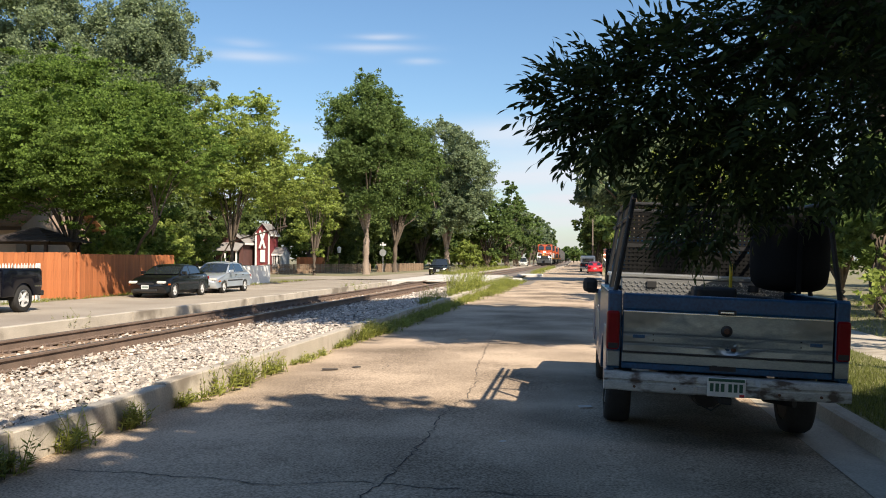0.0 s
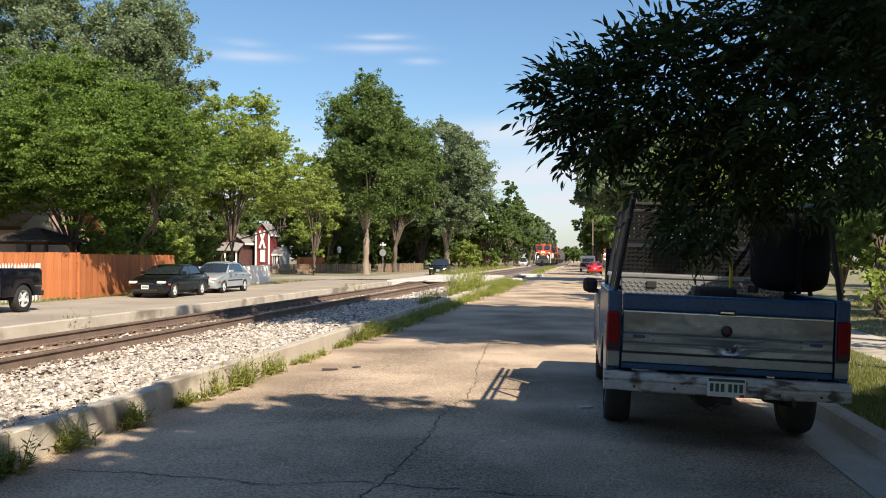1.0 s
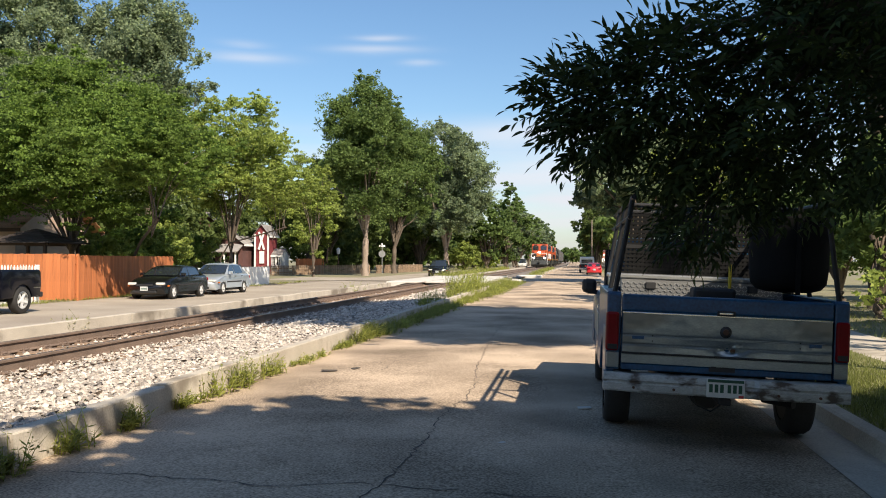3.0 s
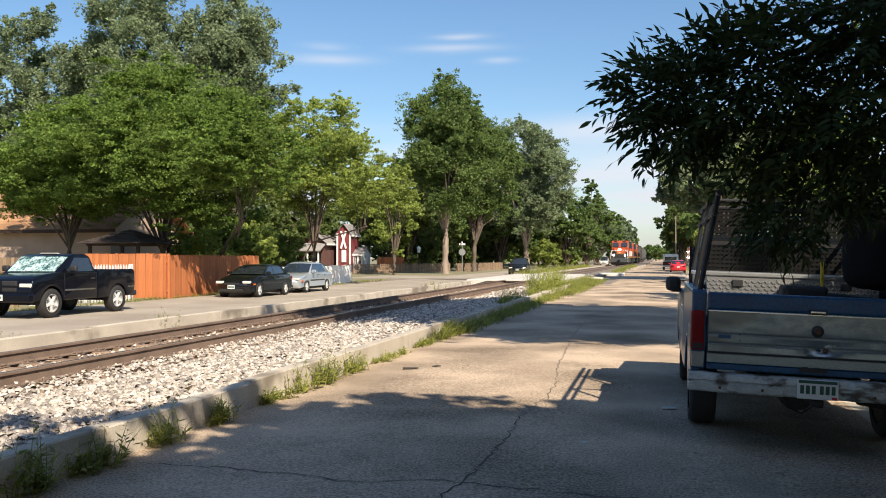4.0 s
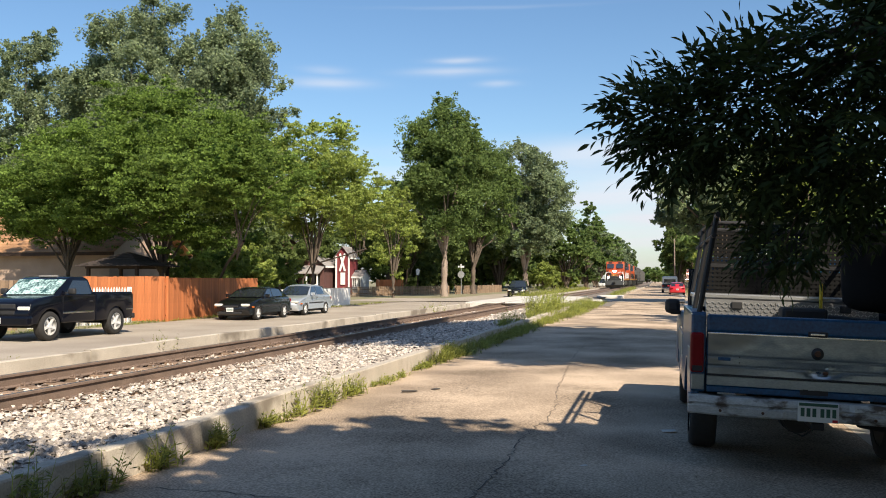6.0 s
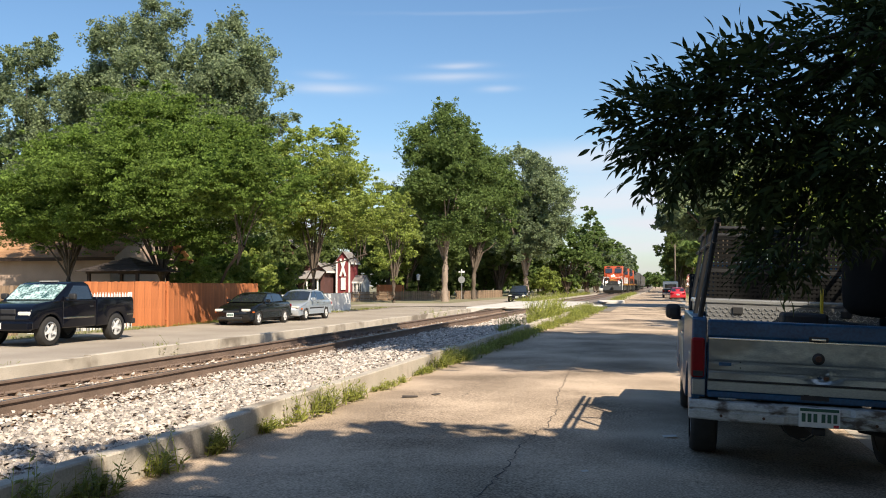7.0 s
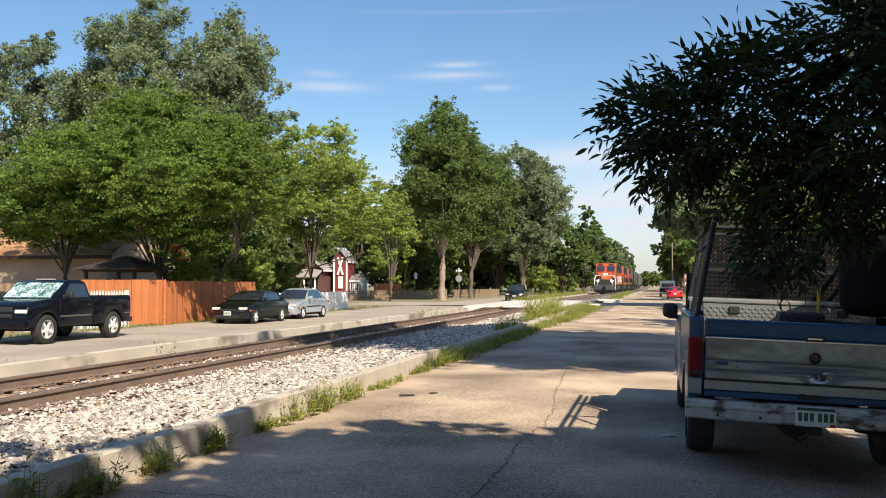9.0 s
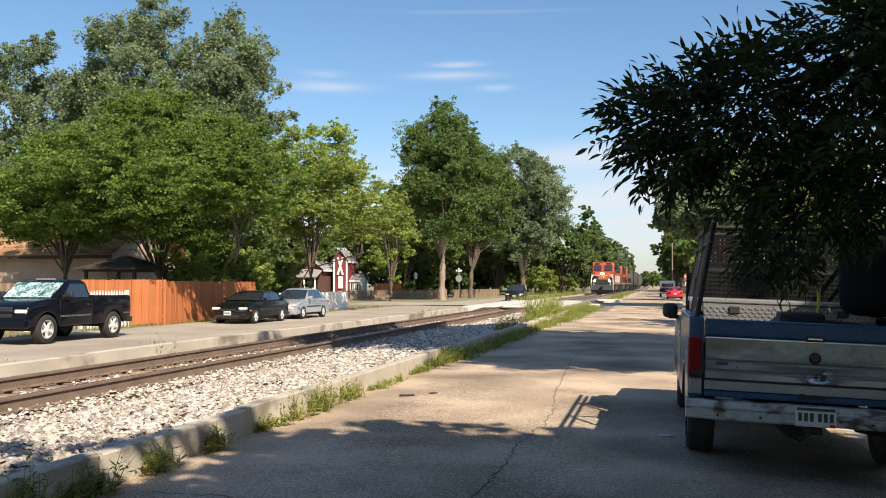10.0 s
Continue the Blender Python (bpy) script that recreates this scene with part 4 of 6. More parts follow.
# ---- parked work pickup, nose away from the camera ----
def work_pickup():
    t = empty("pickup_truck", pose(1.235, 7.5, -0.045, 0, 2.1, 0), "old blue and silver work pickup with dented tailgate and rack", "truck")
    W = 0.985
    z0 = 0.46
    # bed sides with wheel arch
    rear_arch = arch_cut(1.18, 0.40, 0.44)[::-1]
    side = [(0.1, z0)] + [(a, max(b, z0)) for a, b in rear_arch] + [(2.32, z0), (2.32, 1.29), (0.1, 1.29)]
    for s in (-1, 1):
        x0, x1 = (-W, -W + 0.07) if s < 0 else (W - 0.07, W)
        part("bed_side", one_prism(side, x0, x1, 0.015, 2), P_BLUE, t)
        part("side_trim", one_box(s * W - 0.006, s * W + 0.006, 0.16, 0.72, 0.72, 0.98, bevel=0.004), P_ALU, t)
        part("bed_rail", one_box(s * (W - 0.055) - 0.06, s * (W - 0.055) + 0.06, 0.12, 2.3, 1.285, 1.305, bevel=0.008), P_BLUE, t)
        # rear corner post that carries the lamp
        part("corner_post", one_box(min(s * 0.868, s * (W + 0.004)), max(s * 0.868, s * (W + 0.004)), 0.09, 0.2, 0.64, 1.296, bevel=0.018, seg=2), P_BLUE, t)
        lamp = part("tail_lamp", one_box(min(s * 0.882, s * (W + 0.008)), max(s * 0.882, s * (W + 0.008)), 0.07, 0.22, 0.80, 1.135, bevel=0.022, seg=2), P_TAIL, t, "dark red tail lamp")
        part("reverse_lens", one_box(min(s * 0.895, s * 0.975), max(s * 0.895, s * 0.975), 0.066, 0.075, 0.815, 0.86), P_TRIM, lamp)
        part("lower_corner", one_box(min(s * 0.875, s * 0.98), max(s * 0.875, s * 0.98), 0.08, 0.1, 0.66, 0.79, bevel=0.006), P_ALU, t)
    part("bed_floor", one_box(-0.9, 0.9, 0.14, 2.3, 0.80, 0.84), P_TRIM, t)
    part("bed_front", one_box(-0.92, 0.92, 2.26, 2.31, 0.8, 1.29, bevel=0.008), P_BLUE, t)
    # tailgate
    gate = part("tailgate", one_box(-0.862, 0.862, 0.115, 0.16, 0.645, 1.28, bevel=0.012, seg=2), P_BLUE, t, "blue tailgate with dented silver panel")
    part("upper_skin", one_box(-0.862, 0.862, 0.078, 0.17, 1.144, 1.29, bevel=0.02, seg=3), P_BLUE, gate)
    part("lower_skin", one_box(-0.858, 0.858, 0.08, 0.114, 0.645, 0.703, bevel=0.01), P_BLUE, gate)
    bm = bmesh.new()
    # dented panel: a fine grid pushed in
    nx, nz = 170, 44
    grid = []
    for j in range(nz + 1):
        z = 0.80 + (1.13 - 0.80) * j / nz
        row = []
        for i in range(nx + 1):
            x = -0.85 + 1.70 * i / nx
            d = 0.0
            d += 0.030 * math.exp(-((x - 0.03) / 0.09) ** 2 - ((z - 0.845) / 0.03) ** 2)
            d -= 0.014 * math.exp(-((x - 0.09) / 0.03) ** 2 - ((z - 0.865) / 0.02) ** 2)
            d += 0.014 * math.exp(-((x - 0.02) / 0.3) ** 2 - ((z - 0.88) / 0.06) ** 2)
            d += 0.004 * noise.noise((x * 4, z * 7, 3)) + 0.002 * noise.noise((x * 15, z * 15, 7))
            d += 0.03 * (abs(noise.noise((x * 22, z * 30, 5))) - 0.15) * math.exp(-((x - 0.05) / 0.11) ** 2 - ((z - 0.865) / 0.035) ** 2)
            for g in (0.865, 0.945):
                d += 0.008 * math.exp(-((z - g) / 0.006) ** 2)
            row.append(bm.verts.new((x, 0.076 + d, z)))
        grid.append(row)
    for j in range(nz):
        for i in range(nx):
            bm.faces.new((grid[j][i], grid[j][i + 1], grid[j + 1][i + 1], grid[j + 1][i]))
    bmesh.ops.recalc_face_normals(bm, faces=bm.faces)
    part("trim_panel", bm, P_ALU, gate, "dull silver panel, dented low in the middle", True)
    bm = bmesh.new()
    for k in range(9):
        tx, tw = -0.11 + 0.022 * k, 0.018 + 0.012 * abs(noise.noise((k * 1.7, 2, 4)))
        box(bm, tx - tw, tx + tw, 0.068 + 0.001 * k, 0.09, 0.668 + 0.014 * abs(noise.noise((k, 5, 1))), 0.706 + 0.012 * noise.noise((k * 2.3, 1, 8)))
    part("torn_edge", bm, P_TRIM, gate, "dark rusted tear in the lower edge")
    part("dent_hole", one_box(0.045, 0.085, 0.086, 0.112, 0.835, 0.862, bevel=0.006), P_RUST, gate)
    part("trim_line", one_box(-0.855, 0.855, 0.07, 0.114, 1.128, 1.142, bevel=0.003), P_CHROME, gate)
    part("trim_line", one_box(-0.855, 0.855, 0.068, 0.114, 0.785, 0.798, bevel=0.003), P_TRIM, gate)
    part("lower_panel", one_box(-0.855, 0.855, 0.074, 0.114, 0.705, 0.782, bevel=0.003), P_ALU, gate)
    h = part("handle", one_box(-0.075, 0.075, 0.068, 0.086, 1.143, 1.183, bevel=0.006), P_TRIM, gate)
    part("lever", one_box(-0.055, 0.055, 0.062, 0.07, 1.152, 1.168, bevel=0.003), P_CHROME, h)
    em = part("emblem", lathe([(0.0, 0.014), (0.028, 0.014), (0.03, 0.006), (0.044, 0.008), (0.05, 0.0)], 24), P_TRIM, gate, "round worn dark badge with a rusty centre", True)
    part("centre", lathe([(0.0, 0.018), (0.022, 0.018), (0.026, 0.014)], 18), P_RUST, em)
    em.matrix_local = pose(0.0, 0.078, 1.005, 90, 0, 0)
    for bx, bz in ((-0.72, 0.925), (0.72, 0.925)):
        part("badge", one_box(bx - 0.05, bx + 0.05, 0.07, 0.08, bz - 0.014, bz + 0.014, bevel=0.003), P_BLUE, gate)
    for bx in (-0.6, 0.6):
        for bz in (0.90, 0.945):
            part("screw", one_tube((bx, 0.07, bz), (bx, 0.08, bz), 0.006, n=8), P_TRIM, gate)
    # step bumper, dented and chipped
    prof = [(-0.02, 0.60), (-0.012, 0.62), (0.13, 0.625), (0.13, 0.47), (0.0, 0.465), (-0.018, 0.48), (-0.026, 0.535), (-0.012, 0.545), (-0.012, 0.556), (-0.026, 0.565)]
    bm = bmesh.new()
    secs = []
    N = 60
    for i in range(N + 1):
        x = -1.0 + 2.0 * i / N
        cv = 0.05 * (abs(x) ** 3)
        inset = 0.02 if abs(x) < 0.24 else 0.0
        secs.append([bm.verts.new((x, py + cv + (inset if py < 0.05 else 0) + 0.007 * noise.noise((x * 3, pz * 4, 9)), pz + 0.004 * noise.noise((x * 5, py, 2)))) for py, pz in prof])
    for a, b in zip(secs, secs[1:]):
        for k in range(len(prof)):
            q = (k + 1) % len(prof)
            bm.faces.new((a[k], a[q], b[q], b[k]))
    bm.faces.new(secs[0])
    bm.faces.new(secs[-1][::-1])
    bmesh.ops.recalc_face_normals(bm, faces=bm.faces)
    bumper = part("bumper", bm, P_BUMP, t, "chipped and rusting white step bumper")
    plate = part("number_plate", one_box(-0.155, 0.155, -0.012, -0.004, 0.465, 0.622, bevel=0.004), P_PLATE, bumper, "white plate with green top")
    part("band", one_box(-0.145, 0.145, -0.0145, -0.0125, 0.592, 0.616), P_PGREEN, plate)
    for i in range(6):
        bx = -0.118 + i * 0.044 + (0.016 if i > 2 else 0)
        part("bar", one_box(bx - 0.0145, bx + 0.0145, -0.0145, -0.0125, 0.507, 0.575), P_PGREEN, plate)
    part("sticker", one_box(0.105, 0.145, -0.0145, -0.0125, 0.47, 0.492), P_RED, plate)
    for bx in (-0.42, 0.42, -0.75, 0.75):
        part("bolt", one_tube((bx, -0.03, 0.51), (bx, -0.012, 0.51), 0.012, n=8), P_RUST, bumper)
    # tow ball, hanging wire and exhaust
    part("hitch", one_box(-0.05, 0.05, 0.0, 0.6, 0.40, 0.46, bevel=0.008), P_STEEL, t)
    part("exhaust", one_tube((0.42, 0.55, 0.4), (0.62, -0.0 + 0.3, 0.4), 0.035, n=12), P_STEEL, t)
    bm = bmesh.new()
    limbs(bm, [(-0.25, 0.3, 0.46), (-0.2, 0.25, 0.36), (-0.08, 0.22, 0.31), (0.0, 0.25, 0.36), (0.03, 0.3, 0.45)], 0.008, 0.008, 6)
    part("cable", bm, P_TRIM, t)
    # unseen underbody, added to keep the space below dark against the lit road
    part("spare_wheel", one_tube((0.0, 1.95, 0.46), (0.0, 1.95, 0.66), 0.36, n=24), P_TYRE, t)
    part("fuel_tank", one_box(-0.4, 0.4, 0.35, 0.85, 0.42, 0.66, bevel=0.04, seg=2), P_STEEL, t)
    part("engine_sump", one_box(-0.42, 0.42, 3.3, 4.7, 0.3, 0.8, bevel=0.05, seg=2), P_STEEL, t)
    part("gearbox", one_box(-0.2, 0.2, 2.4, 3.3, 0.3, 0.6, bevel=0.05, seg=2), P_STEEL, t)
    part("front_valance", one_box(-0.85, 0.85, 4.95, 5.0, 0.26, 0.5, bevel=0.02), P_TRIM, t)
    part("differential", one_tube((0, 1.03, 0.36), (0, 1.33, 0.36), 0.16, n=14), P_STEEL, t)
    part("front_axle", one_tube((-0.8, 4.15, 0.36), (0.8, 4.15, 0.36), 0.06, n=10), P_STEEL, t)
    part("axle", one_tube((-0.8, 1.18, 0.36), (0.8, 1.18, 0.36), 0.05, n=10), P_STEEL, t)
    part("frame_rail", one_box(-0.48, -0.4, 0.2, 4.9, 0.44, 0.56), P_STEEL, t)
    part("frame_rail", one_box(0.4, 0.48, 0.2, 4.9, 0.44, 0.56), P_STEEL, t)
    for y in (1.18, 4.15):
        for s in (-1, 1):
            wheel(t, s * 0.83, y, 0.36, 0.235, side=s)
    # cab and nose
    front_arch = arch_cut(4.15, 0.40, 0.44)[::-1]
    low = [(2.36, z0)] + [(a, max(b, z0)) for a, b in front_arch] + [(5.0, z0), (5.08, 0.6), (5.06, 1.02), (4.9, 1.1), (3.72, 1.2), (2.36, 1.22)]
    part("cab_body", one_prism(low, -W, W, 0.03, 2), P_BLUE, t, smooth="edges")
    up = [(2.36, 1.2), (3.95, 1.18), (3.42, 1.8), (3.2, 1.84), (2.5, 1.84), (2.38, 1.76)]
    lean = lambda y, z: 0.05 + max(0, z - 1.2) * 0.24
    part("cab_roof", one_prism(up, -W, W, 0.03, 2, inset=lean), P_BLUE, t)
    part("rear_window", one_box(-0.66, 0.66, 2.352, 2.364, 1.32, 1.68, bevel=0.004), G_DULL, t)
    part("windscreen", one_prism([(3.93, 1.24), (3.94, 1.26), (3.48, 1.77), (3.46, 1.76)], -0.76, 0.76), G_CAR, t)
    for s in (-1, 1):
        sw = [(2.55, 1.26), (3.66, 1.26), (3.36, 1.7), (2.55, 1.7)]
        part("side_window", one_prism(sw, s * 0.885 - 0.05, s * 0.885 + 0.05), G_CAR, t)
        m = part("mirror", one_box(min(s * 0.99, s * 1.17), max(s * 0.99, s * 1.17), 3.5, 3.6, 1.16, 1.34, bevel=0.05, seg=2), P_TRIM, t)
        part("mirror_arm", one_box(min(s * 0.94, s * 1.1), max(s * 0.94, s * 1.1), 3.52, 3.58, 1.15, 1.2), P_STEEL, m)
        part("door_trim", one_box(s * W - 0.008, s * W + 0.008, 2.42, 3.7, 0.72, 0.98, bevel=0.004), P_ALU, t)
        part("door_handle", one_box(s * W - 0.015, s * W + 0.015, 2.55, 2.7, 1.03, 1.06, bevel=0.006), P_CHROME, t)
        part("head_lamp", one_box(min(s * 0.6, s * 0.93), max(s * 0.6, s * 0.93), 5.03, 5.09, 0.78, 0.98, bevel=0.02), P_LAMP, t)
    part("grille", one_box(-0.58, 0.58, 5.05, 5.09, 0.74, 1.0, bevel=0.01), P_TRIM, t)
    part("front_bumper", one_box(-0.98, 0.98, 5.05, 5.2, 0.46, 0.68, bevel=0.03, seg=2), P_CHROME, t)
    # pipe rack over the bed
    for s in (-1, 1):
        for y in (0.18, 1.1, 2.25):
            part("rack_post", one_tube((s * 0.925, y, 1.29), (s * 0.80, y, 2.12), 0.022, n=10), P_STEEL, t)
        part("rack_rail", one_tube((s * 0.80, -0.02, 2.12), (s * 0.80, 3.1, 2.12), 0.024, n=10), P_STEEL, t)
        part("rack_rail", one_tube((s * 0.825, 0.05, 1.95), (s * 0.825, 3.1, 1.95), 0.02, n=10), P_STEEL, t)
    for y in (1.1, 2.25):
        part("rack_bar", one_tube((-0.80, y, 2.12), (0.80, y, 2.12), 0.022, n=10), P_STEEL, t)
    # cab guard: frame and close crossed wires
    bm = bmesh.new()
    for k in range(33):
        box(bm, -0.733 + 0.045 * k, -0.704 + 0.045 * k, 2.236, 2.244, 1.36, 2.1)
    for k in range(17):
        box(bm, -0.78, 0.78, 2.232, 2.236, 1.35 + 0.045 * k, 1.378 + 0.045 * k)
    part("guard_mesh", bm, P_RUBBER, t)
    for z in (1.35, 1.74):
        part("guard_bar", one_box(-0.80, 0.80, 2.225, 2.25, z - 0.02, z + 0.02, bevel=0.004), P_STEEL, t)
    return t


work_pickup()


def tool_box():
    """Tread-plate chest across the bed."""
    b = empty("tool_chest", pose(1.235, 7.5, -0.045, 0, 2.1, 0), "bright tread-plate tool chest across the pickup bed", "tool box")
    part("body", one_box(-0.91, 0.91, 1.62, 2.18, 1.307, 1.40, bevel=0.01), P_DIAMOND, b)
    part("front", one_box(-0.80, 0.80, 1.60, 1.66, 1.0, 1.40, bevel=0.008), P_TREAD, b)
    part("lid", one_box(-0.925, 0.925, 1.585, 2.2, 1.40, 1.445, bevel=0.01), P_DIAMOND, b)
    # raised lozenges
    bm = bmesh.new()
    for i in range(52):
        for j in range(10):
            x, z = -0.78 + i * 0.0305, 1.03 + j * 0.036
            s = 1 if (i + j) % 2 else -1
            q = pose(x, 1.598, z, 0, 45 * s, 0) @ Matrix.Diagonal((0.03, 0.012, 0.008, 1))
            bmesh.ops.create_cube(bm, size=1.0, matrix=q)
    tagged(part("tread_pattern", bm, P_DIAMOND, b), kind="stuff")
    for x in (-0.5, 0.5):
        part("latch", one_box(x - 0.05, x + 0.05, 1.575, 1.6, 1.3, 1.37, bevel=0.006), P_TRIM, b)
    return b


tool_box()
q = pose(1.235, 7.5, -0.045, 0, 2.1, 0)
# load in the bed
tub = empty("rubber_tub", q, "large black rubber tub strapped high on the pickup rack", "tub")
o = part("bowl", lathe([(0.0, 1.345), (0.19, 1.35), (0.28, 1.375), (0.325, 1.43), (0.34, 1.55), (0.345, 2.0), (0.355, 2.02), (0.335, 2.02), (0.32, 1.55), (0.0, 1.4)], 36), P_RUBBER, tub, smooth=True)
o.matrix_local = pose(0.64, 0.75, 0.0)
part("strap", one_box(0.62, 0.66, 0.40, 1.10, 1.337, 1.343), P_RUBBER, tub)
for y in (0.39, 1.11):
    part("strap", one_box(0.62, 0.66, y - 0.006, y + 0.006, 1.335, 2.12), P_RUBBER, tub)
rp = empty("rolled_tarp", q, "dark folded tarp lying on the load in the bed", "tarp")
bm = bmesh.new()
limbs(bm, [(-0.5, 1.2, 1.12), (-0.2, 1.2, 1.17), (0.05, 1.22, 1.22), (0.35, 1.2, 1.21), (0.8, 1.18, 1.17)], 0.07, 0.08, 12)
box(bm, -0.14, 0.26, 1.1, 1.4, 1.2, 1.345, 0.03, 2)
part("cloth", bm, P_TRIM, rp)
bm = bmesh.new()
box(bm, -0.7, 0.7, 0.8, 1.45, 0.84, 1.2, 0.04, 2)
part("bundle", bm, P_STEEL, rp)
hb = empty("level_tool", q, "yellow handled tool leaning on the tread-plate chest", "tool")
part("handle", one_box(0.255, 0.285, 1.53, 1.56, 0.84, 1.58, bevel=0.008), P_YELLOW, hb)
# ---- parked cars ----
def plate_on(parent, y, z, face, mat_=None):
    p = part("number_plate", one_box(-0.155, 0.155, min(y, y + 0.012 * face), max(y, y + 0.012 * face), z - 0.08, z + 0.08), P_PLATE, parent)
    for i in range(6):
        bx = -0.11 + i * 0.044
        ya = y + 0.0125 * face
        part("bar", one_box(bx - 0.014, bx + 0.014, min(ya, ya + 0.003 * face), max(ya, ya + 0.003 * face), z - 0.04, z + 0.035), P_PGREEN, p)
    return p


def shell(pts, w, inset, nose=0.2, tail=0.14, length=4.4, edge=0.035):
    """A side outline drawn across the car, bowed in plan at nose and tail and rounded at its flanks."""
    bm = bmesh.new()
    zs = [z for _, z in pts]
    ys = [y for y, _ in pts]
    zm, ym = (min(zs) + max(zs)) / 2, (min(ys) + max(ys)) / 2
    rows = []
    for u in (-1.0, -0.975, -0.93, -0.75, -0.4, 0.0, 0.4, 0.75, 0.93, 0.975, 1.0):
        k = max(0.0, abs(u) - 0.93) / 0.07
        row = []
        for y, z in pts:
            f, q = max(0.0, 1 - (y - min(ys)) / 1.2), max(0.0, 1 - (max(ys) - y) / 1.2)
            yy = y + nose * f * u * u - tail * q * u * u
            zz = z - (0.03 * u * u if z > zm else 0)
            yy += edge * k * k * (1 if y < ym else -1) * (0.6 if 0.5 < y < length - 0.5 else 1)
            zz += edge * k * k * (-1 if z > zm else 0.3)
            row.append(bm.verts.new((u * (w - inset(y, z)), yy, zz)))
        rows.append(row)
    n = len(pts)
    for a, b in zip(rows, rows[1:]):
        for i in range(n):
            bm.faces.new((a[i], a[(i + 1) % n], b[(i + 1) % n], b[i]))
    bm.faces.new(rows[0])
    bm.faces.new(rows[-1][::-1])
    bmesh.ops.recalc_face_normals(bm, faces=bm.faces)
    return bm


def sedan(m, colour, label, L=4.4, W=1.7, H=1.4, wb=2.62, shade=False, round_nose=True):
    """A four-door car, nose at the low end of its y."""
    t = empty("car", m, label, "car")
    w = W / 2
    r = 0.305
    yf = 0.86
    yr = yf + wb
    zb = 0.2
    fa, ra = arch_cut(yf, 0.28, 0.345), arch_cut(yr, 0.28, 0.345)
    low = [(0.12, zb + 0.02)] + [(a, max(b, zb)) for a, b in fa[::-1]] + [(a, max(b, zb)) for a, b in ra[::-1]] + [(L - 0.12, zb + 0.04), (L - 0.02, 0.34), (L, 0.5), (L - 0.01, 0.7), (L - 0.04, 0.84), (L - 0.11, 0.92), (L - 0.3, 0.965), (L - 0.62, 0.98), (1.3, 0.94), (0.95, 0.90), (0.6, 0.835), (0.32, 0.765), (0.14, 0.69), (0.04, 0.60), (0.0, 0.5), (0.01, 0.38), (0.05, 0.27)]
    taper = lambda y, z: 0.0 + 0.14 * max(0, 0.55 - y) ** 1.5 / 0.4 + 0.10 * max(0, y - L + 0.5) + 0.05 * max(0, z - 0.7) / 0.25
    part("body", shell(low, w, taper, length=L), colour, t, smooth="edges")
    up = [(1.2, 0.9), (1.6, 0.9 + (H - 0.95) * 0.54), (1.98, H - 0.06), (2.15, H - 0.02), (2.4, H), (2.75, H), (3.05, H - 0.02), (3.35, H - 0.08), (3.65, H - 0.22), (L - 0.45, 0.95)]
    lean = lambda y, z: 0.06 + max(0, z - 0.9) * 0.36
    part("roof", shell(up, w, lean, 0.12, 0.08, L), colour, t, smooth="edges")
    part("windscreen", shell([(1.255, 0.955), (1.22, 0.955), (1.575, 0.9 + (H - 0.95) * 0.54 - 0.01), (1.92, H - 0.075), (1.955, H - 0.085)], w - 0.1, lambda y, z: 0.02 + max(0, z - 0.9) * 0.3, 0.1, 0.0, L, 0.0), P_SHADE if shade else G_CAR, t)
    part("rear_window", one_prism([(3.42, H - 0.1), (3.45, H - 0.085), (L - 0.5, 0.985), (L - 0.55, 0.98)], -w + 0.22, w - 0.22), G_CAR, t)
    for s in (-1, 1):
        for a in ([(1.5, 0.95), (2.3, 0.95), (2.3, H - 0.09), (2.0, H - 0.1)], [(2.36, 0.95), (3.35, 0.97), (3.15, H - 0.11), (2.36, H - 0.09)]):
            bm = bmesh.new()
            vs = [bm.verts.new((s * (w - lean(y, z) + 0.006), y, z)) for y, z in a]
            vb = [bm.verts.new((s * (w - lean(y, z) - 0.02), y, z)) for y, z in a]
            bm.faces.new(vs)
            bm.faces.new(vb[::-1])
            for i in range(4):
                bm.faces.new((vs[i], vb[i], vb[(i + 1) % 4], vs[(i + 1) % 4]))
            bmesh.ops.recalc_face_normals(bm, faces=bm.faces)
            part("side_window", bm, G_CAR, t)
        lm = part("head_lamp", one_box(min(s * (w - 0.45), s * (w - 0.09)), max(s * (w - 0.45), s * (w - 0.12)), 0.11, 0.34, 0.575, 0.69, bevel=0.045, seg=3), P_LAMP, t)
        part("indicator", one_box(min(s * (w - 0.06), s * (w + 0.004)), max(s * (w - 0.06), s * (w + 0.004)), 0.34, 0.46, 0.52, 0.58, bevel=0.008), P_AMBER, t)
        part("tail_lamp", one_box(min(s * (w - 0.42), s * (w - 0.1)), max(s * (w - 0.42), s * (w - 0.1)), L - 0.06, L + 0.006, 0.68, 0.82, bevel=0.02), P_TAIL, t)
        mi = part("mirror", one_box(min(s * (w - 0.06), s * (w + 0.14)), max(s * (w - 0.06), s * (w + 0.14)), 1.52, 1.64, 0.93, 1.06, bevel=0.03, seg=2), colour, t)
        part("side_strip", one_box(min(s * (w - 0.01), s * (w + 0.01)), max(s * (w - 0.01), s * (w + 0.01)), 1.25, 3.05, 0.54, 0.60, bevel=0.006), P_TRIM, t)
        for y in (2.2, 3.05):
            part("door_handle", one_box(min(s * (w - 0.03), s * (w + 0.008)), max(s * (w - 0.03), s * (w + 0.008)), y, y + 0.14, 0.80, 0.83, bevel=0.006), P_TRIM, t)
        for y in (yf, yr):
            wheel(t, s * (w - 0.1), y, r, 0.19, side=s)
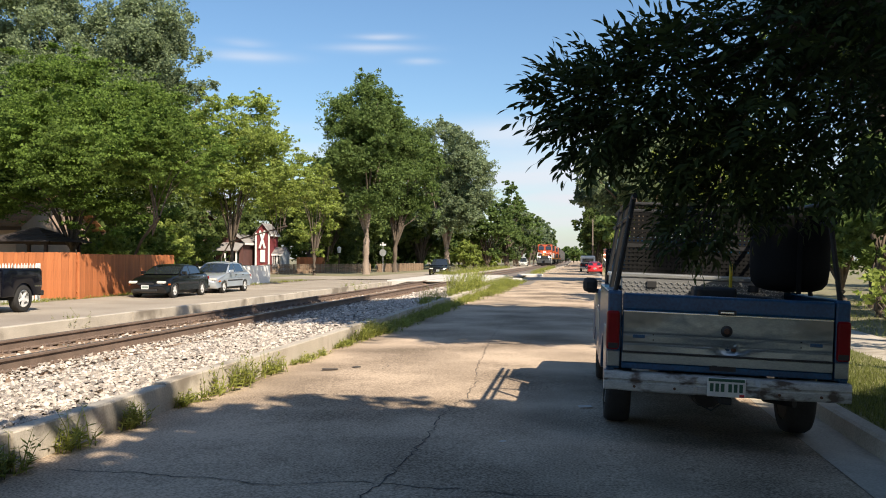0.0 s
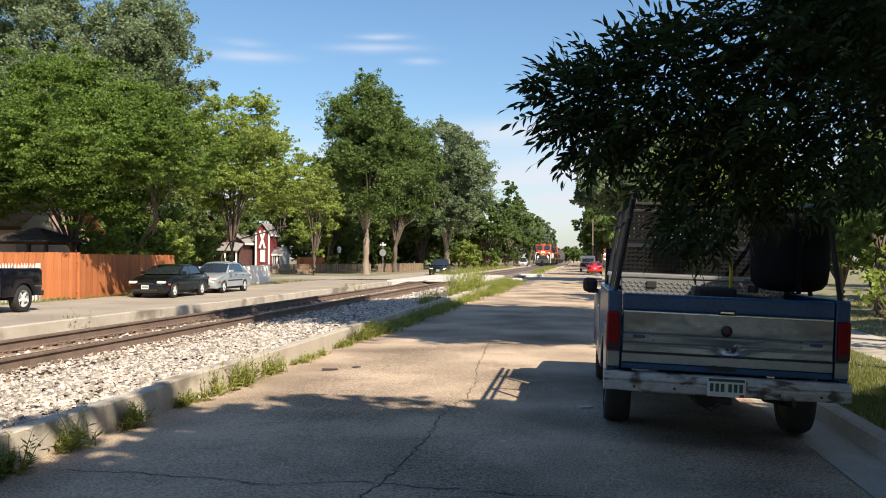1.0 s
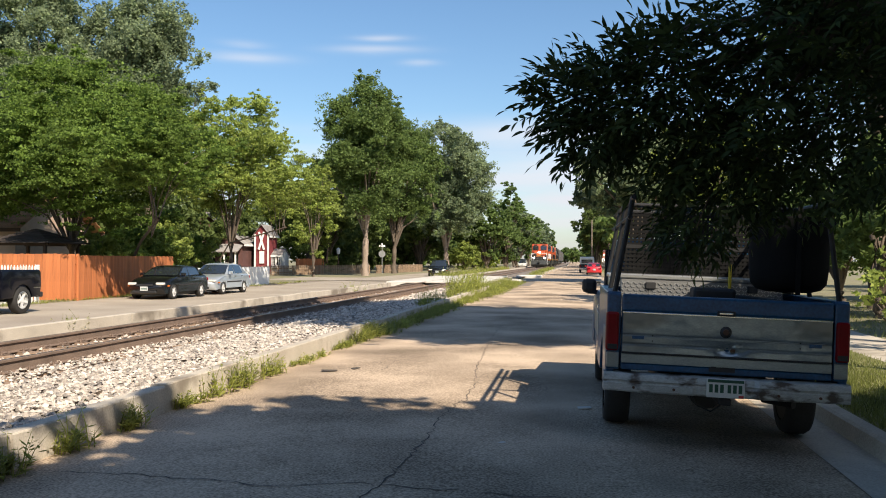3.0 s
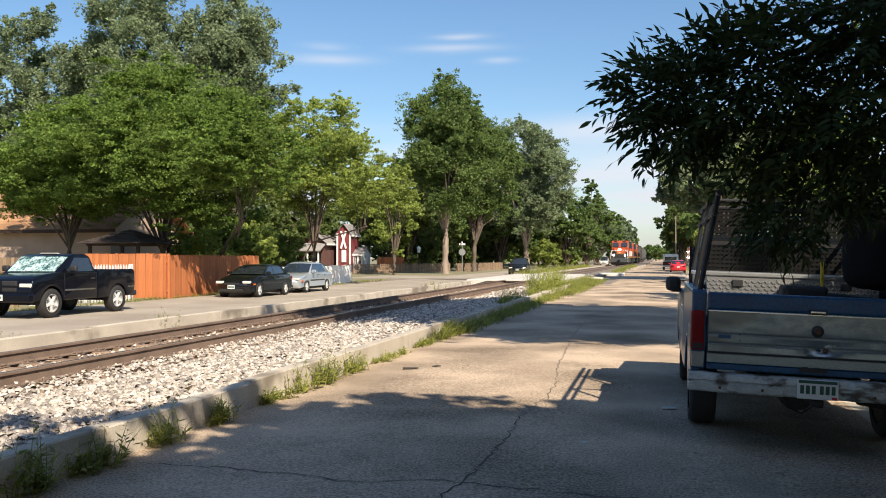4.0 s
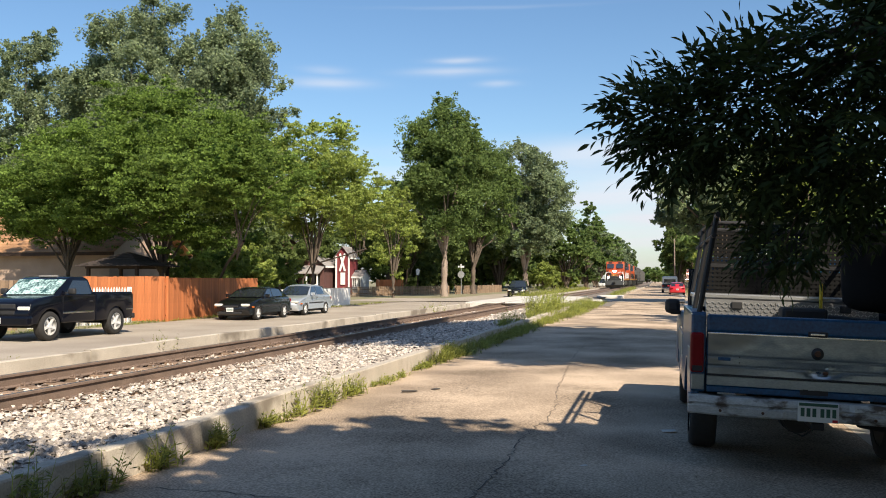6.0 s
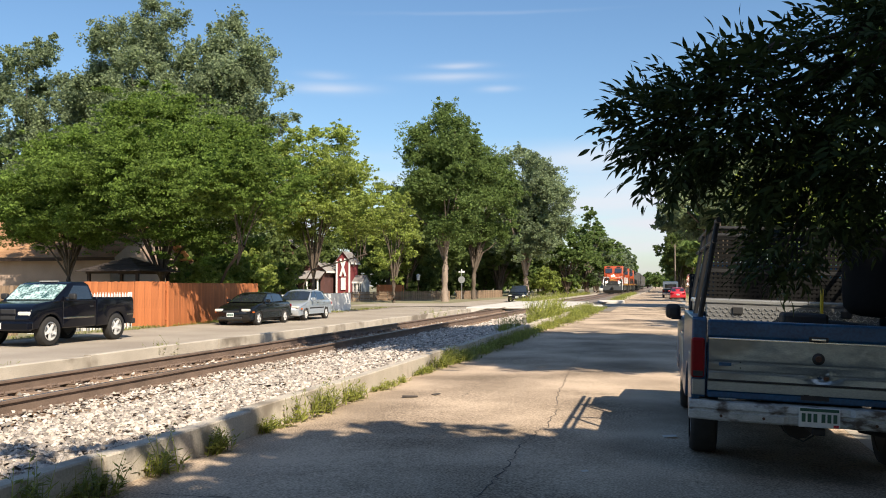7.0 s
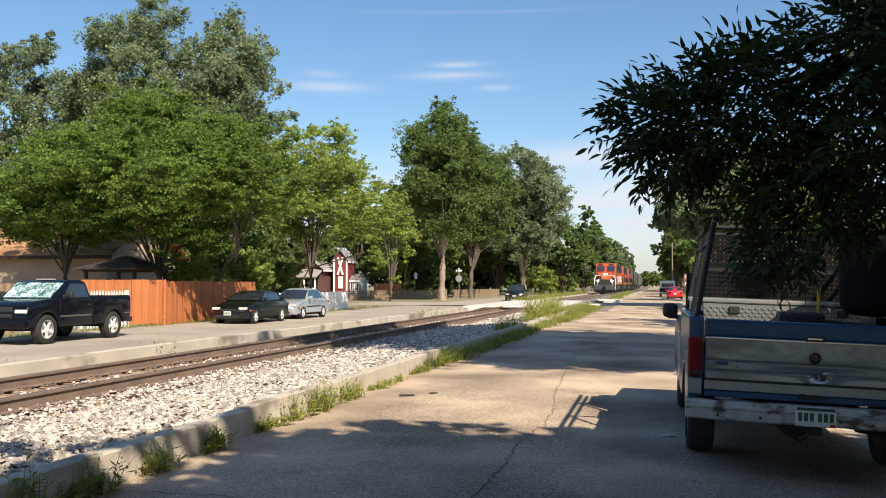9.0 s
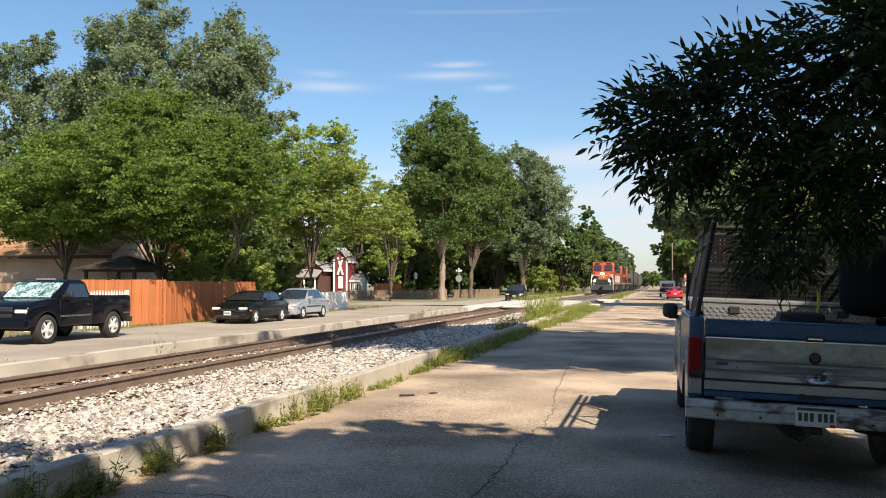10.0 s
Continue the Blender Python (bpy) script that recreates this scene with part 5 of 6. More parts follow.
    part("grille", one_box(-0.34, 0.34, 0.0, 0.06, 0.54, 0.62, bevel=0.012), P_TRIM, t)
    part("air_intake", one_box(-0.5, 0.5, -0.004, 0.05, 0.27, 0.37, bevel=0.02), P_TRIM, t)
    part("underside", one_box(-w + 0.16, w - 0.16, 0.4, L - 0.4, 0.17, 0.3), P_STEEL, t)
    plate_on(t, -0.01, 0.45, -1)
    plate_on(t, L + 0.006, 0.62, 1)
    return t


def black_pickup():
    t = empty("pickup_truck", pose(-16.9, 19.55, -0.055), "glossy black pickup with silver sunshade behind its windscreen", "truck")
    W = 0.98
    z0 = 0.46
    FW, RW = 0.80, 3.75
    fa, ra = arch_cut(FW, 0.40, 0.46), arch_cut(RW, 0.40, 0.46)
    low = [(0.1, 0.46)] + [(a, max(b, z0)) for a, b in fa[::-1]] + [(2.74, z0), (2.74, 1.24), (1.3, 1.24), (0.9, 1.22), (0.35, 1.15), (0.1, 1.04), (0.0, 0.78), (0.02, 0.5)]
    part("body", one_prism(low, -W, W, 0.06, 4, inset=lambda y, z: 0.14 * max(0, 0.5 - y) + (0.07 if z > 1.1 and y < 1.2 else 0)), P_BLACK, t, smooth="edges")
    bed = [(2.755, z0)] + [(a, max(b, z0)) for a, b in ra[::-1]] + [(4.56, z0 + 0.05), (4.62, 0.8), (4.6, 1.22), (4.52, 1.29), (2.755, 1.29)]
    for s in (-1, 1):
        part("bed_side", one_prism(bed, min(s * (W - 0.12), s * W), max(s * (W - 0.12), s * W), 0.045, 3), P_BLACK, t, smooth="edges")
    part("bed_floor", one_box(-0.86, 0.86, 2.8, 4.56, 0.72, 0.78), P_TRIM, t)
    part("bed_front", one_box(-0.86, 0.86, 2.76, 2.82, 0.72, 1.27), P_BLACK, t)
    part("tailgate", one_box(-0.86, 0.86, 4.53, 4.6, 0.6, 1.28, bevel=0.02, seg=2), P_BLACK, t)
    part("rear_bumper", one_box(-0.94, 0.94, 4.6, 4.76, 0.46, 0.62, bevel=0.03, seg=2), P_TRIM, t)
    up = [(1.1, 1.2), (1.72, 1.69), (1.92, 1.75), (2.42, 1.75), (2.6, 1.67), (2.73, 1.2)]
    lean = lambda y, z: 0.05 + max(0, z - 1.2) * 0.27
    part("cab", one_prism(up, -W, W, 0.05, 3, inset=lean), P_BLACK, t, smooth="edges")
    part("windscreen", one_prism([(1.135, 1.25), (1.125, 1.265), (1.66, 1.67), (1.69, 1.66)], -0.76, 0.76), P_SHADE, t, "windscreen with a crinkled silver sunshade")
    for s in (-1, 1):
        a = [(1.45, 1.25), (2.58, 1.25), (2.5, 1.63), (1.88, 1.64)]
        bm = bmesh.new()
        vs = [bm.verts.new((s * (W - lean(y, z) + 0.008), y, z)) for y, z in a]
        vb = [bm.verts.new((s * (W - lean(y, z) - 0.02), y, z)) for y, z in a]
        bm.faces.new(vs)
        bm.faces.new(vb[::-1])
        for i in range(4):
            bm.faces.new((vs[i], vb[i], vb[(i + 1) % 4], vs[(i + 1) % 4]))
        bmesh.ops.recalc_face_normals(bm, faces=bm.faces)
        part("side_window", bm, G_CAR, t)
        part("head_lamp", one_box(min(s * 0.52, s * 0.9), max(s * 0.52, s * 0.9), 0.03, 0.28, 0.76, 0.95, bevel=0.03, seg=2), P_LAMP, t)
        part("fog_lamp", one_tube((s * 0.66, -0.07, 0.58), (s * 0.66, 0.02, 0.58), 0.06, n=14), P_LAMP, t)
        mi = part("mirror", one_box(min(s * 1.0, s * 1.22), max(s * 1.0, s * 1.22), 1.42, 1.54, 1.25, 1.42, bevel=0.04, seg=3), P_TRIM, t, smooth=True)
        part("mirror_arm", one_box(min(s * 0.9, s * 1.05), max(s * 0.9, s * 1.05), 1.45, 1.5, 1.27, 1.32), P_TRIM, mi)
        part("door_stripe", one_box(min(s * (W - 0.002), s * (W + 0.012)), max(s * (W - 0.002), s * (W + 0.012)), 1.28, 2.62, 0.72, 0.765, bevel=0.006), P_CHROME, t, "bright side moulding")
        part("bed_stripe", one_box(min(s * (W - 0.004), s * (W + 0.008)), max(s * (W - 0.004), s * (W + 0.008)), 4.22, 4.56, 0.74, 0.775, bevel=0.004), P_CHROME, t, "bright side moulding")
        part("door_seam", one_box(min(s * (W - 0.01), s * (W + 0.002)), max(s * (W - 0.01), s * (W + 0.002)), 1.268, 1.276, 0.55, 1.2), P_TRIM, t)
        part("door_handle", one_box(min(s * (W - 0.01), s * (W + 0.016)), max(s * (W - 0.01), s * (W + 0.016)), 2.42, 2.58, 1.02, 1.06, bevel=0.008), P_TRIM, t)
        for y in (FW, RW):
            wheel(t, s * 0.84, y, 0.40, 0.26, side=s, rim=0.6)
    part("grille", one_box(-0.48, 0.48, -0.005, 0.06, 0.72, 1.02, bevel=0.03, seg=2), P_TRIM, t)
    part("grille_bar", one_box(-0.5, 0.5, -0.02, 0.0, 0.85, 0.9, bevel=0.008), P_BLACK, t)
    part("grille_bar", one_box(-0.03, 0.03, -0.018, 0.0, 0.72, 1.02, bevel=0.008), P_BLACK, t)
    part("front_bumper", one_box(-0.98, 0.98, -0.12, 0.1, 0.44, 0.70, bevel=0.06, seg=3), P_BLACK, t)
    part("roof_marker", one_box(-0.3, 0.3, 1.86, 1.96, 1.75, 1.775, bevel=0.01), P_LAMP, t)
    part("frame_rail", one_box(-0.45, -0.35, 0.3, 4.5, 0.42, 0.56), P_STEEL, t)
    part("frame_rail", one_box(0.35, 0.45, 0.3, 4.5, 0.42, 0.56), P_STEEL, t)
    part("rear_axle", one_tube((-0.8, RW, 0.4), (0.8, RW, 0.4), 0.06, n=10), P_STEEL, t)
    part("front_axle", one_tube((-0.8, FW, 0.4), (0.8, FW, 0.4), 0.06, n=10), P_STEEL, t)
    plate_on(t, -0.122, 0.58, -1)
    return t


black_pickup()
sedan(pose(-16.75, 32.1, -0.055), P_BLACK2, "black four-door saloon parked nose first beside the fence", 4.35, 1.72, 1.36, 2.6)
sedan(pose(-16.75, 37.1, -0.05), P_SILVER, "silver four-door saloon parked behind the black one", 4.4, 1.7, 1.44, 2.55)
sedan(pose(-13.2, 84.0, -0.03, 0, 0, 3), P_BLACK2, "dark high-roofed estate car standing beyond the crossing", 4.6, 1.9, 1.62, 2.7)
sedan(pose(2.35, 103.5, -0.08, 0, 0, 180), P_RED, "bright red saloon parked at the kerb down the street", 4.4, 1.75, 1.4, 2.6)
sedan(pose(-10.2 - 1.2, 196.0, 0.0), P_WHITE, "white van waiting on the far lane", 4.8, 1.95, 2.0, 2.9)


def covered_truck():
    t = empty("camper_truck", pose(1.75, 112.0, -0.06), "dark truck with a white camper top parked down the street", "truck")
    part("body", one_box(-0.95, 0.95, 0.0, 5.2, 0.45, 1.15, bevel=0.08, seg=2), P_BLACK2, t)
    part("camper_top", one_box(-0.92, 0.92, 0.1, 3.0, 1.15, 2.1, bevel=0.12, seg=2), P_WHITE, t)
    part("rear_window", one_box(-0.7, 0.7, 0.07, 0.11, 1.3, 1.75, bevel=0.01), G_CAR, t)
    part("rear_bumper", one_box(-0.95, 0.95, -0.1, 0.05, 0.48, 0.68, bevel=0.03), P_CHROME, t)
    for s in (-1, 1):
        part("tail_lamp", one_box(s * 0.85 - 0.08, s * 0.85 + 0.08, -0.02, 0.04, 0.8, 1.05, bevel=0.01), P_TAIL, t)
        for y in (1.1, 4.2):
            wheel(t, s * 0.83, y, 0.36, 0.24, side=s)
    plate_on(t, -0.102, 0.58, -1)


covered_truck()
# ---- fences ----
def board_fence(name, p, q, height, width, gap, material, label, thick=0.02, ztop=None, rail_mat=None, pointed=False, lift=0.03, base=-0.06):
    """Upright boards on two rails and posts between two points of the plan."""
    p, q = Vector((*p, base)), Vector((*q, base))
    d = q - p
    L = d.length
    a = math.degrees(math.atan2(d.y, d.x))
    f = empty(name, pose(p.x, p.y, base, 0, 0, a), label, "fence")
    r = random.Random(int(L * 100))
    pitch = width + gap
    n = int(L / pitch)
    bm = bmesh.new()
    if pointed:
        prism(bm, [(-thick / 2, 0), (thick / 2, 0), (thick / 2, height), (-thick / 2, height)], -width / 2, width / 2)
        for v in bm.verts:
            if v.co.z > height - 0.01:
                v.co.x *= 0.35
        box(bm, -width / 2, width / 2, -thick / 2, thick / 2, 0, height - width * 0.8)
    else:
        box(bm, -width / 2, width / 2, -thick / 2, thick / 2, 0, height, 0.004)
    first = part("board", bm, material, f)
    me = first.data
    for i in range(n):
        o = first if i == 0 else bpy.data.objects.new("board", me)
        if i:
            scene.collection.objects.link(o)
            o.parent = f
        o.matrix_local = pose((i + 0.5) * pitch, r.uniform(-0.004, 0.004), lift + r.uniform(-0.012, 0.012), 0, r.uniform(-0.4, 0.4), r.uniform(-1, 1))
    for z in (0.3, height - 0.3):
        part("rail", one_box(0, L, thick / 2 + 0.004, thick / 2 + 0.05, z, z + 0.09), rail_mat or material, f)
    k = max(1, round(L / 2.4))
    for i in range(k + 1):
        x = L * i / k
        part("post", one_box(x - 0.05, x + 0.05, thick / 2 + 0.055, thick / 2 + 0.155, 0, height + 0.03, bevel=0.006), rail_mat or material, f)
    return f


board_fence("cedar_fence", (-22.6, 30.2), (-18.68, 30.5), 1.78, 0.14, 0.004, M_CEDAR, "bright orange-stained cedar board fence at the yard corner")
board_fence("cedar_fence", (-18.66, 30.52), (-19.72, 40.8), 1.72, 0.14, 0.004, M_CEDAR, "orange cedar board fence with leaf shadows on it")
board_fence("picket_fence", (-20.0, 24.6), (-19.05, 28.8), 1.37, 0.07, 0.06, M_WHITEP, "low white picket fence behind the black pickup", pointed=True)
board_fence("old_fence", (-27.5, 24.0), (-19.9, 23.6), 1.62, 0.14, 0.012, M_GREYWOOD, "weathered grey-brown board fence by the house")
board_fence("white_fence", (-19.74, 41.0), (-19.25, 53.3), 1.12, 0.15, 0.004, M_WHITEP, "white painted board fence with dappled shade")
board_fence("white_fence", (-19.27, 53.32), (-22.6, 54.0), 1.12, 0.15, 0.004, M_WHITEP, "white painted board fence at the end of the yard")
board_fence("brown_fence", (-29.3, 79.5), (-23.0, 97.0), 1.0, 0.1, 0.07, M_GREYWOOD, "low brown picket fence along the shady yards")
board_fence("brown_fence", (-22.4, 98.0), (-20.2, 116.0), 1.0, 0.1, 0.07, M_GREYWOOD, "low brown picket fence along the lane")
board_fence("orange_fence", (-29.5, 90.0), (-26.8, 91.0), 1.7, 0.14, 0.004, M_CEDAR, "short orange cedar fence panel in the shade")

# ---- houses ----
M_TAN = mat("tan_stucco", (0.42, 0.3, 0.225), 0.9, 0, 0.14, 1.0, 40.0, 0.4, 0.006, tint=(0.47, 0.345, 0.265))
M_SHINGLE = mat("brown_shingle", (0.30, 0.155, 0.075), 0.9, 0, 0.3, 1.5, 22.0, 0.5, 0.01, tint=(0.36, 0.2, 0.1), objrand=0.18)
# dark shingle, taken lower still to carry the shade on the shelter roof
M_DARKSH = mat("dark_shaded_shingle", (0.045, 0.034, 0.03), 0.9, 0, 0.3, 1.5, 22.0, 0.5, 0.01, objrand=0.2)
M_GREYSH = mat("grey_shingle", (0.26, 0.24, 0.23), 0.9, 0, 0.2, 1.5, 22.0, 0.5, 0.01, objrand=0.15)
# white siding greyed: the shade on the little porch is in the colour
M_PORCH = mat("shaded_white_siding", (0.4, 0.42, 0.44), 0.8, 0, 0.2, 1.5, 30.0, 0.2, 0.004)
M_REDW = mat("dark_red_siding", (0.20, 0.035, 0.04), 0.75, 0, 0.2, 1.5, 30.0, 0.2, 0.004)
M_BROWNW = mat("brown_siding", (0.11, 0.05, 0.045), 0.8, 0, 0.2, 1.5, 30.0, 0.2, 0.004)
M_DKWOOD = mat("dark_stained_wood", (0.05, 0.028, 0.018), 0.8, 0, 0.3, 3.0, 40.0, 0.3, 0.005)
G_WIN = glass_mat("window_glass", (0.015, 0.018, 0.02))


def gable_house(x0, x1, y0, y1, eave, ridge, wall, roof, label, along="x", over=0.5, windows=(), courses=14):
    """Walls, two roof slopes laid in courses, gable ends, fascia and windows on the street side."""
    cx, cy = (x0 + x1) / 2, (y0 + y1) / 2
    h = empty("house", pose(cx, cy, -0.06), label, "house")
    a, b = (x1 - x0) / 2, (y1 - y0) / 2
    if along == "y":
        a, b = b, a
    rot = Matrix.Identity(4) if along == "x" else pose(0, 0, 0, 0, 0, 90)

    def put(ob):
        ob.matrix_local = rot
        return ob
    t = 0.18
    pts = [(-b, 0.0), (b, 0.0), (b, eave), (0, ridge - 0.08), (-b, eave)]
    for s in (-1, 1):
        put(part("gable_wall", one_prism(pts, s * a - (t if s > 0 else 0), s * a + (t if s < 0 else 0)), wall, h))
    for s in (-1, 1):
        put(part("long_wall", one_box(-a + t + 0.002, a - t - 0.002, min(s * b, s * (b - t)), max(s * b, s * (b - t)), 0, eave), wall, h))
    slope = math.atan2(ridge - eave, b)
    run = math.hypot(ridge - eave, b) + over
    for s in (-1, 1):
        n = courses
        for k in range(n):
            d0, d1 = run * k / n, run * (k + 1) / n + 0.03
            def pt(d, up):
                return (s * d * math.cos(slope), ridge - d * math.sin(slope) + up)
            yA, zA = pt(d0, 0.03)
            yB, zB = pt(d1, 0.055)
            bm = bmesh.new()
            prism(bm, [(yA, zA), (yB, zB), (yB, zB - 0.035), (yA, zA - 0.03)], -a - over, a + over)
            put(part("shingle_course", bm, roof, h))
        yE, zE = s * run * math.cos(slope), ridge - run * math.sin(slope)
        put(part("fascia", one_box(-a - over, a + over, min(yE, yE + s * 0.03), max(yE, yE + s * 0.03), zE - 0.16, zE + 0.03), M_DKWOOD if wall is M_TAN else M_WHITEP, h))
    for (wx, wz, ww, wh, side) in windows:
        y = -b if side < 0 else b
        w = put(part("window", one_box(wx - ww / 2, wx + ww / 2, y - 0.02, y + 0.02, wz, wz + wh), G_WIN, h))
        for (u0, u1, v0, v1) in ((-ww / 2 - 0.08, ww / 2 + 0.08, -0.08, 0.0), (-ww / 2 - 0.08, ww / 2 + 0.08, wh, wh + 0.08), (-ww / 2 - 0.08, -ww / 2, 0.0, wh), (ww / 2, ww / 2 + 0.08, 0.0, wh), (-0.02, 0.02, 0.0, wh)):
            fr = part("frame", one_box(wx + u0, wx + u1, y - 0.045, y + 0.03, wz + v0, wz + v1), M_WHITEP, h)
            put(fr)
    return h


gable_house(-46.0, -29.2, 42.0, 49.0, 3.55, 5.6, M_TAN, M_SHINGLE, "low tan stucco house with a brown shingle roof", "x", 0.7, windows=((-3.5, 1.0, 1.6, 1.1, -1),))
gable_house(-42.5, -34.0, 86.0, 94.0, 3.4, 6.6, M_BROWNW, M_GREYSH, "brown weatherboard house with grey shingle roof", "y", 0.4, windows=((0.0, 1.0, 1.0, 1.2, -1),))
gable_house(-33.45, -31.85, 88.0, 90.5, 4.3, 5.3, M_REDW, M_GREYSH, "small red gabled shed with white trim boards", "y", 0.25)
gable_house(-31.83, -30.7, 88.6, 91.0, 2.1, 2.75, M_PORCH, M_GREYSH, "little pale porch beside the red gable", "x", 0.12, windows=((-0.25, 1.0, 0.3, 0.9, -1), (0.25, 1.0, 0.3, 0.9, -1)))

po = empty("porch", pose(-36.2, 84.6, -0.06), "open porch with grey roof and white posts on the brown house", "porch")
part("roof", one_prism([(-0.3, 2.35), (1.45, 3.15), (1.45, 3.27), (-0.3, 2.47)], -3.4, 2.3), M_GREYSH, po)
part("deck", one_box(-3.2, 2.1, -0.1, 1.38, 0.0, 0.35), M_GREYWOOD, po)
for x in (-3.1, -1.8, -0.5, 0.8, 2.0):
    part("post", one_box(x - 0.07, x + 0.07, -0.1, 0.04, 0.35, 2.45, bevel=0.01), M_WHITEP, po)
for z in (0.55, 1.2):
    part("handrail", one_box(-3.1, 2.0, -0.07, 0.01, z, z + 0.08), M_WHITEP, po)
for x in (-2.4, -1.1, 0.2, 1.4):
    part("window", one_box(x - 0.35, x + 0.35, 1.34, 1.39, 1.1, 2.2), G_WIN, po)

sg = empty("wall_cross", pose(-32.65, 87.9, -0.06), "white crossed boards and panel on the red gable", "sign")
for s in (-1, 1):
    o = part("cross_board", one_box(-0.11, 0.11, -0.03, 0.0, -0.98, 0.98), M_WHITEP, sg)
    o.matrix_local = pose(0, -0.03 * (1 + s) / 2, 3.6, 0, 17 * s, 0)
part("panel", one_box(-0.22, 0.3, -0.02, 0.03, 1.2, 2.5), M_WHITEP, sg)
for x in (-0.72, 0.72):
    part("corner_board", one_box(x - 0.09, x + 0.09, -0.01, 0.05, 0.0, 4.3), M_WHITEP, sg)

# garden shelter with a hipped roof
gz = empty("gazebo", pose(-24.0, 36.0, -0.06), "dark hip-roofed garden shelter behind the cedar fence", "gazebo")
for sx in (-1, 1):
    for sy in (-1, 1):
        part("post", one_box(sx * 1.25 - 0.07, sx * 1.25 + 0.07, sy * 1.25 - 0.07, sy * 1.25 + 0.07, 0, 2.36, bevel=0.01), M_DKWOOD, gz)
for s in (-1, 1):
    part("beam", one_box(-1.4, 1.4, s * 1.25 - 0.05, s * 1.25 + 0.05, 2.2, 2.36), M_DKWOOD, gz)
n = 8
for k in range(n):
    r0, r1 = 1.65 * (k + 1) / n + 0.03, 1.65 * k / n + 0.02
    z0, z1 = 2.98 - 0.66 * (k + 1) / n, 2.98 - 0.66 * k / n
    bm = bmesh.new()
    A = [bm.verts.new((sx * r0, sy * r0, z0 + 0.02)) for sx, sy in ((-1, -1), (1, -1), (1, 1), (-1, 1))]
    B = [bm.verts.new((sx * r1, sy * r1, z1)) for sx, sy in ((-1, -1), (1, -1), (1, 1), (-1, 1))]
    C = [bm.verts.new((sx * r0, sy * r0, z0 - 0.02)) for sx, sy in ((-1, -1), (1, -1), (1, 1), (-1, 1))]
    for i in range(4):
        j = (i + 1) % 4
        bm.faces.new((A[i], A[j], B[j], B[i]))
        bm.faces.new((C[i], C[j], A[j], A[i]))
    part("shingle_course", bm, M_DARKSH, gz)

# ---- signs and poles ----
M_GALV = mat("galvanised", (0.42, 0.43, 0.43), 0.5, 0.6, 0.15, 6.0, 50.0, 0.1, 0.003)
ss = empty("stop_sign", pose(-21.5, 96.5, -0.06), "grey back of a stop sign with street name plates", "sign")
part("post", one_tube((0, 0, 0), (0, 0, 3.1), 0.035, n=8), M_GALV, ss)
o = part("octagon", lathe([(0.0, 0.012), (0.41, 0.012), (0.41, -0.012), (0.0, -0.012)], 8), M_GALV, ss)
o.matrix_local = pose(0, -0.05, 2.3, 90, 22.5, 0)
part("name_plate", one_box(-0.35, 0.35, -0.03, -0.015, 3.1, 3.3), M_WHITEP, ss)
part("name_plate", one_box(-0.02, 0.0, -0.3, 0.3, 3.32, 3.5), M_WHITEP, ss)
sl = empty("yard_lamp", pose(-26.5, 96.0, 0.0), "slim post with a small white lantern in the yard", "lamp post")
part("post", one_tube((0, 0, 0), (0, 0, 2.2), 0.05, n=8), M_DKWOOD, sl)
part("lantern", one_tube((0, 0, 2.2), (0, 0, 2.75), 0.16, 0.24, n=8), M_WHITEP, sl)
part("cap", one_tube((0, 0, 2.75), (0, 0, 2.95), 0.28, 0.03, n=8), M_WHITEP, sl)
M_POLE = mat("pole_wood", (0.25, 0.2, 0.16), 0.9, 0, 0.3, 3.0, 40.0, 0.4, 0.01, stretch=(3, 3, 0.4))
for (x, y, hgt) in ((3.78, 180.0, 10.0),):
    up_ = empty("utility_pole", pose(x, y, -0.1), "plain wooden utility pole beside the street", "pole")
    part("shaft", one_tube((0, 0, 0), (0, 0, hgt), 0.16, 0.1, n=10), M_POLE, up_)
    part("bracket", one_box(-0.3, 0.3, -0.05, 0.05, hgt - 0.5, hgt - 0.42), M_POLE, up_)
# ---- freight train ----
T_ORANGE = paint("locomotive_orange", (0.36, 0.06, 0.015), 0.4, 0.4, 0.2)
T_BLACK = paint("locomotive_black", (0.015, 0.017, 0.016), 0.5, 0.3, 0.25)
T_YELL = paint("locomotive_yellow", (0.65, 0.42, 0.03), 0.4, 0.4, 0.12)
T_GREY = mat("hopper_grey", (0.10, 0.10, 0.10), 0.7, 0.2, 0.25, 1.0, 20.0, 0.2, 0.01, stain_sheen=(0.13, 0.09, 0.07), stain_sheen_at=0.6)
T_LIGHT = glow_mat("lit_headlight", (1.0, 0.93, 0.8), 60.0)
T_BADGE = paint("worn_nose_badge", (0.3, 0.13, 0.03), 0.5, 0.2, 0.3)


def bogie(parent, y):
    b = part("bogie", one_box(-1.2, 1.2, y - 1.9, y + 1.9, 0.45, 0.85, bevel=0.06), T_BLACK, parent)
    for k in (-1.35, 0, 1.35):
        for s in (-1, 1):
            w = part("wheel", lathe([(0.1, -0.06), (0.5, -0.06), (0.53, 0.0), (0.5, 0.07), (0.1, 0.07)], 18), T_BLACK, b)
            w.matrix_local = pose(s * 0.75, y + k, 0.5, 0, 90, 0)


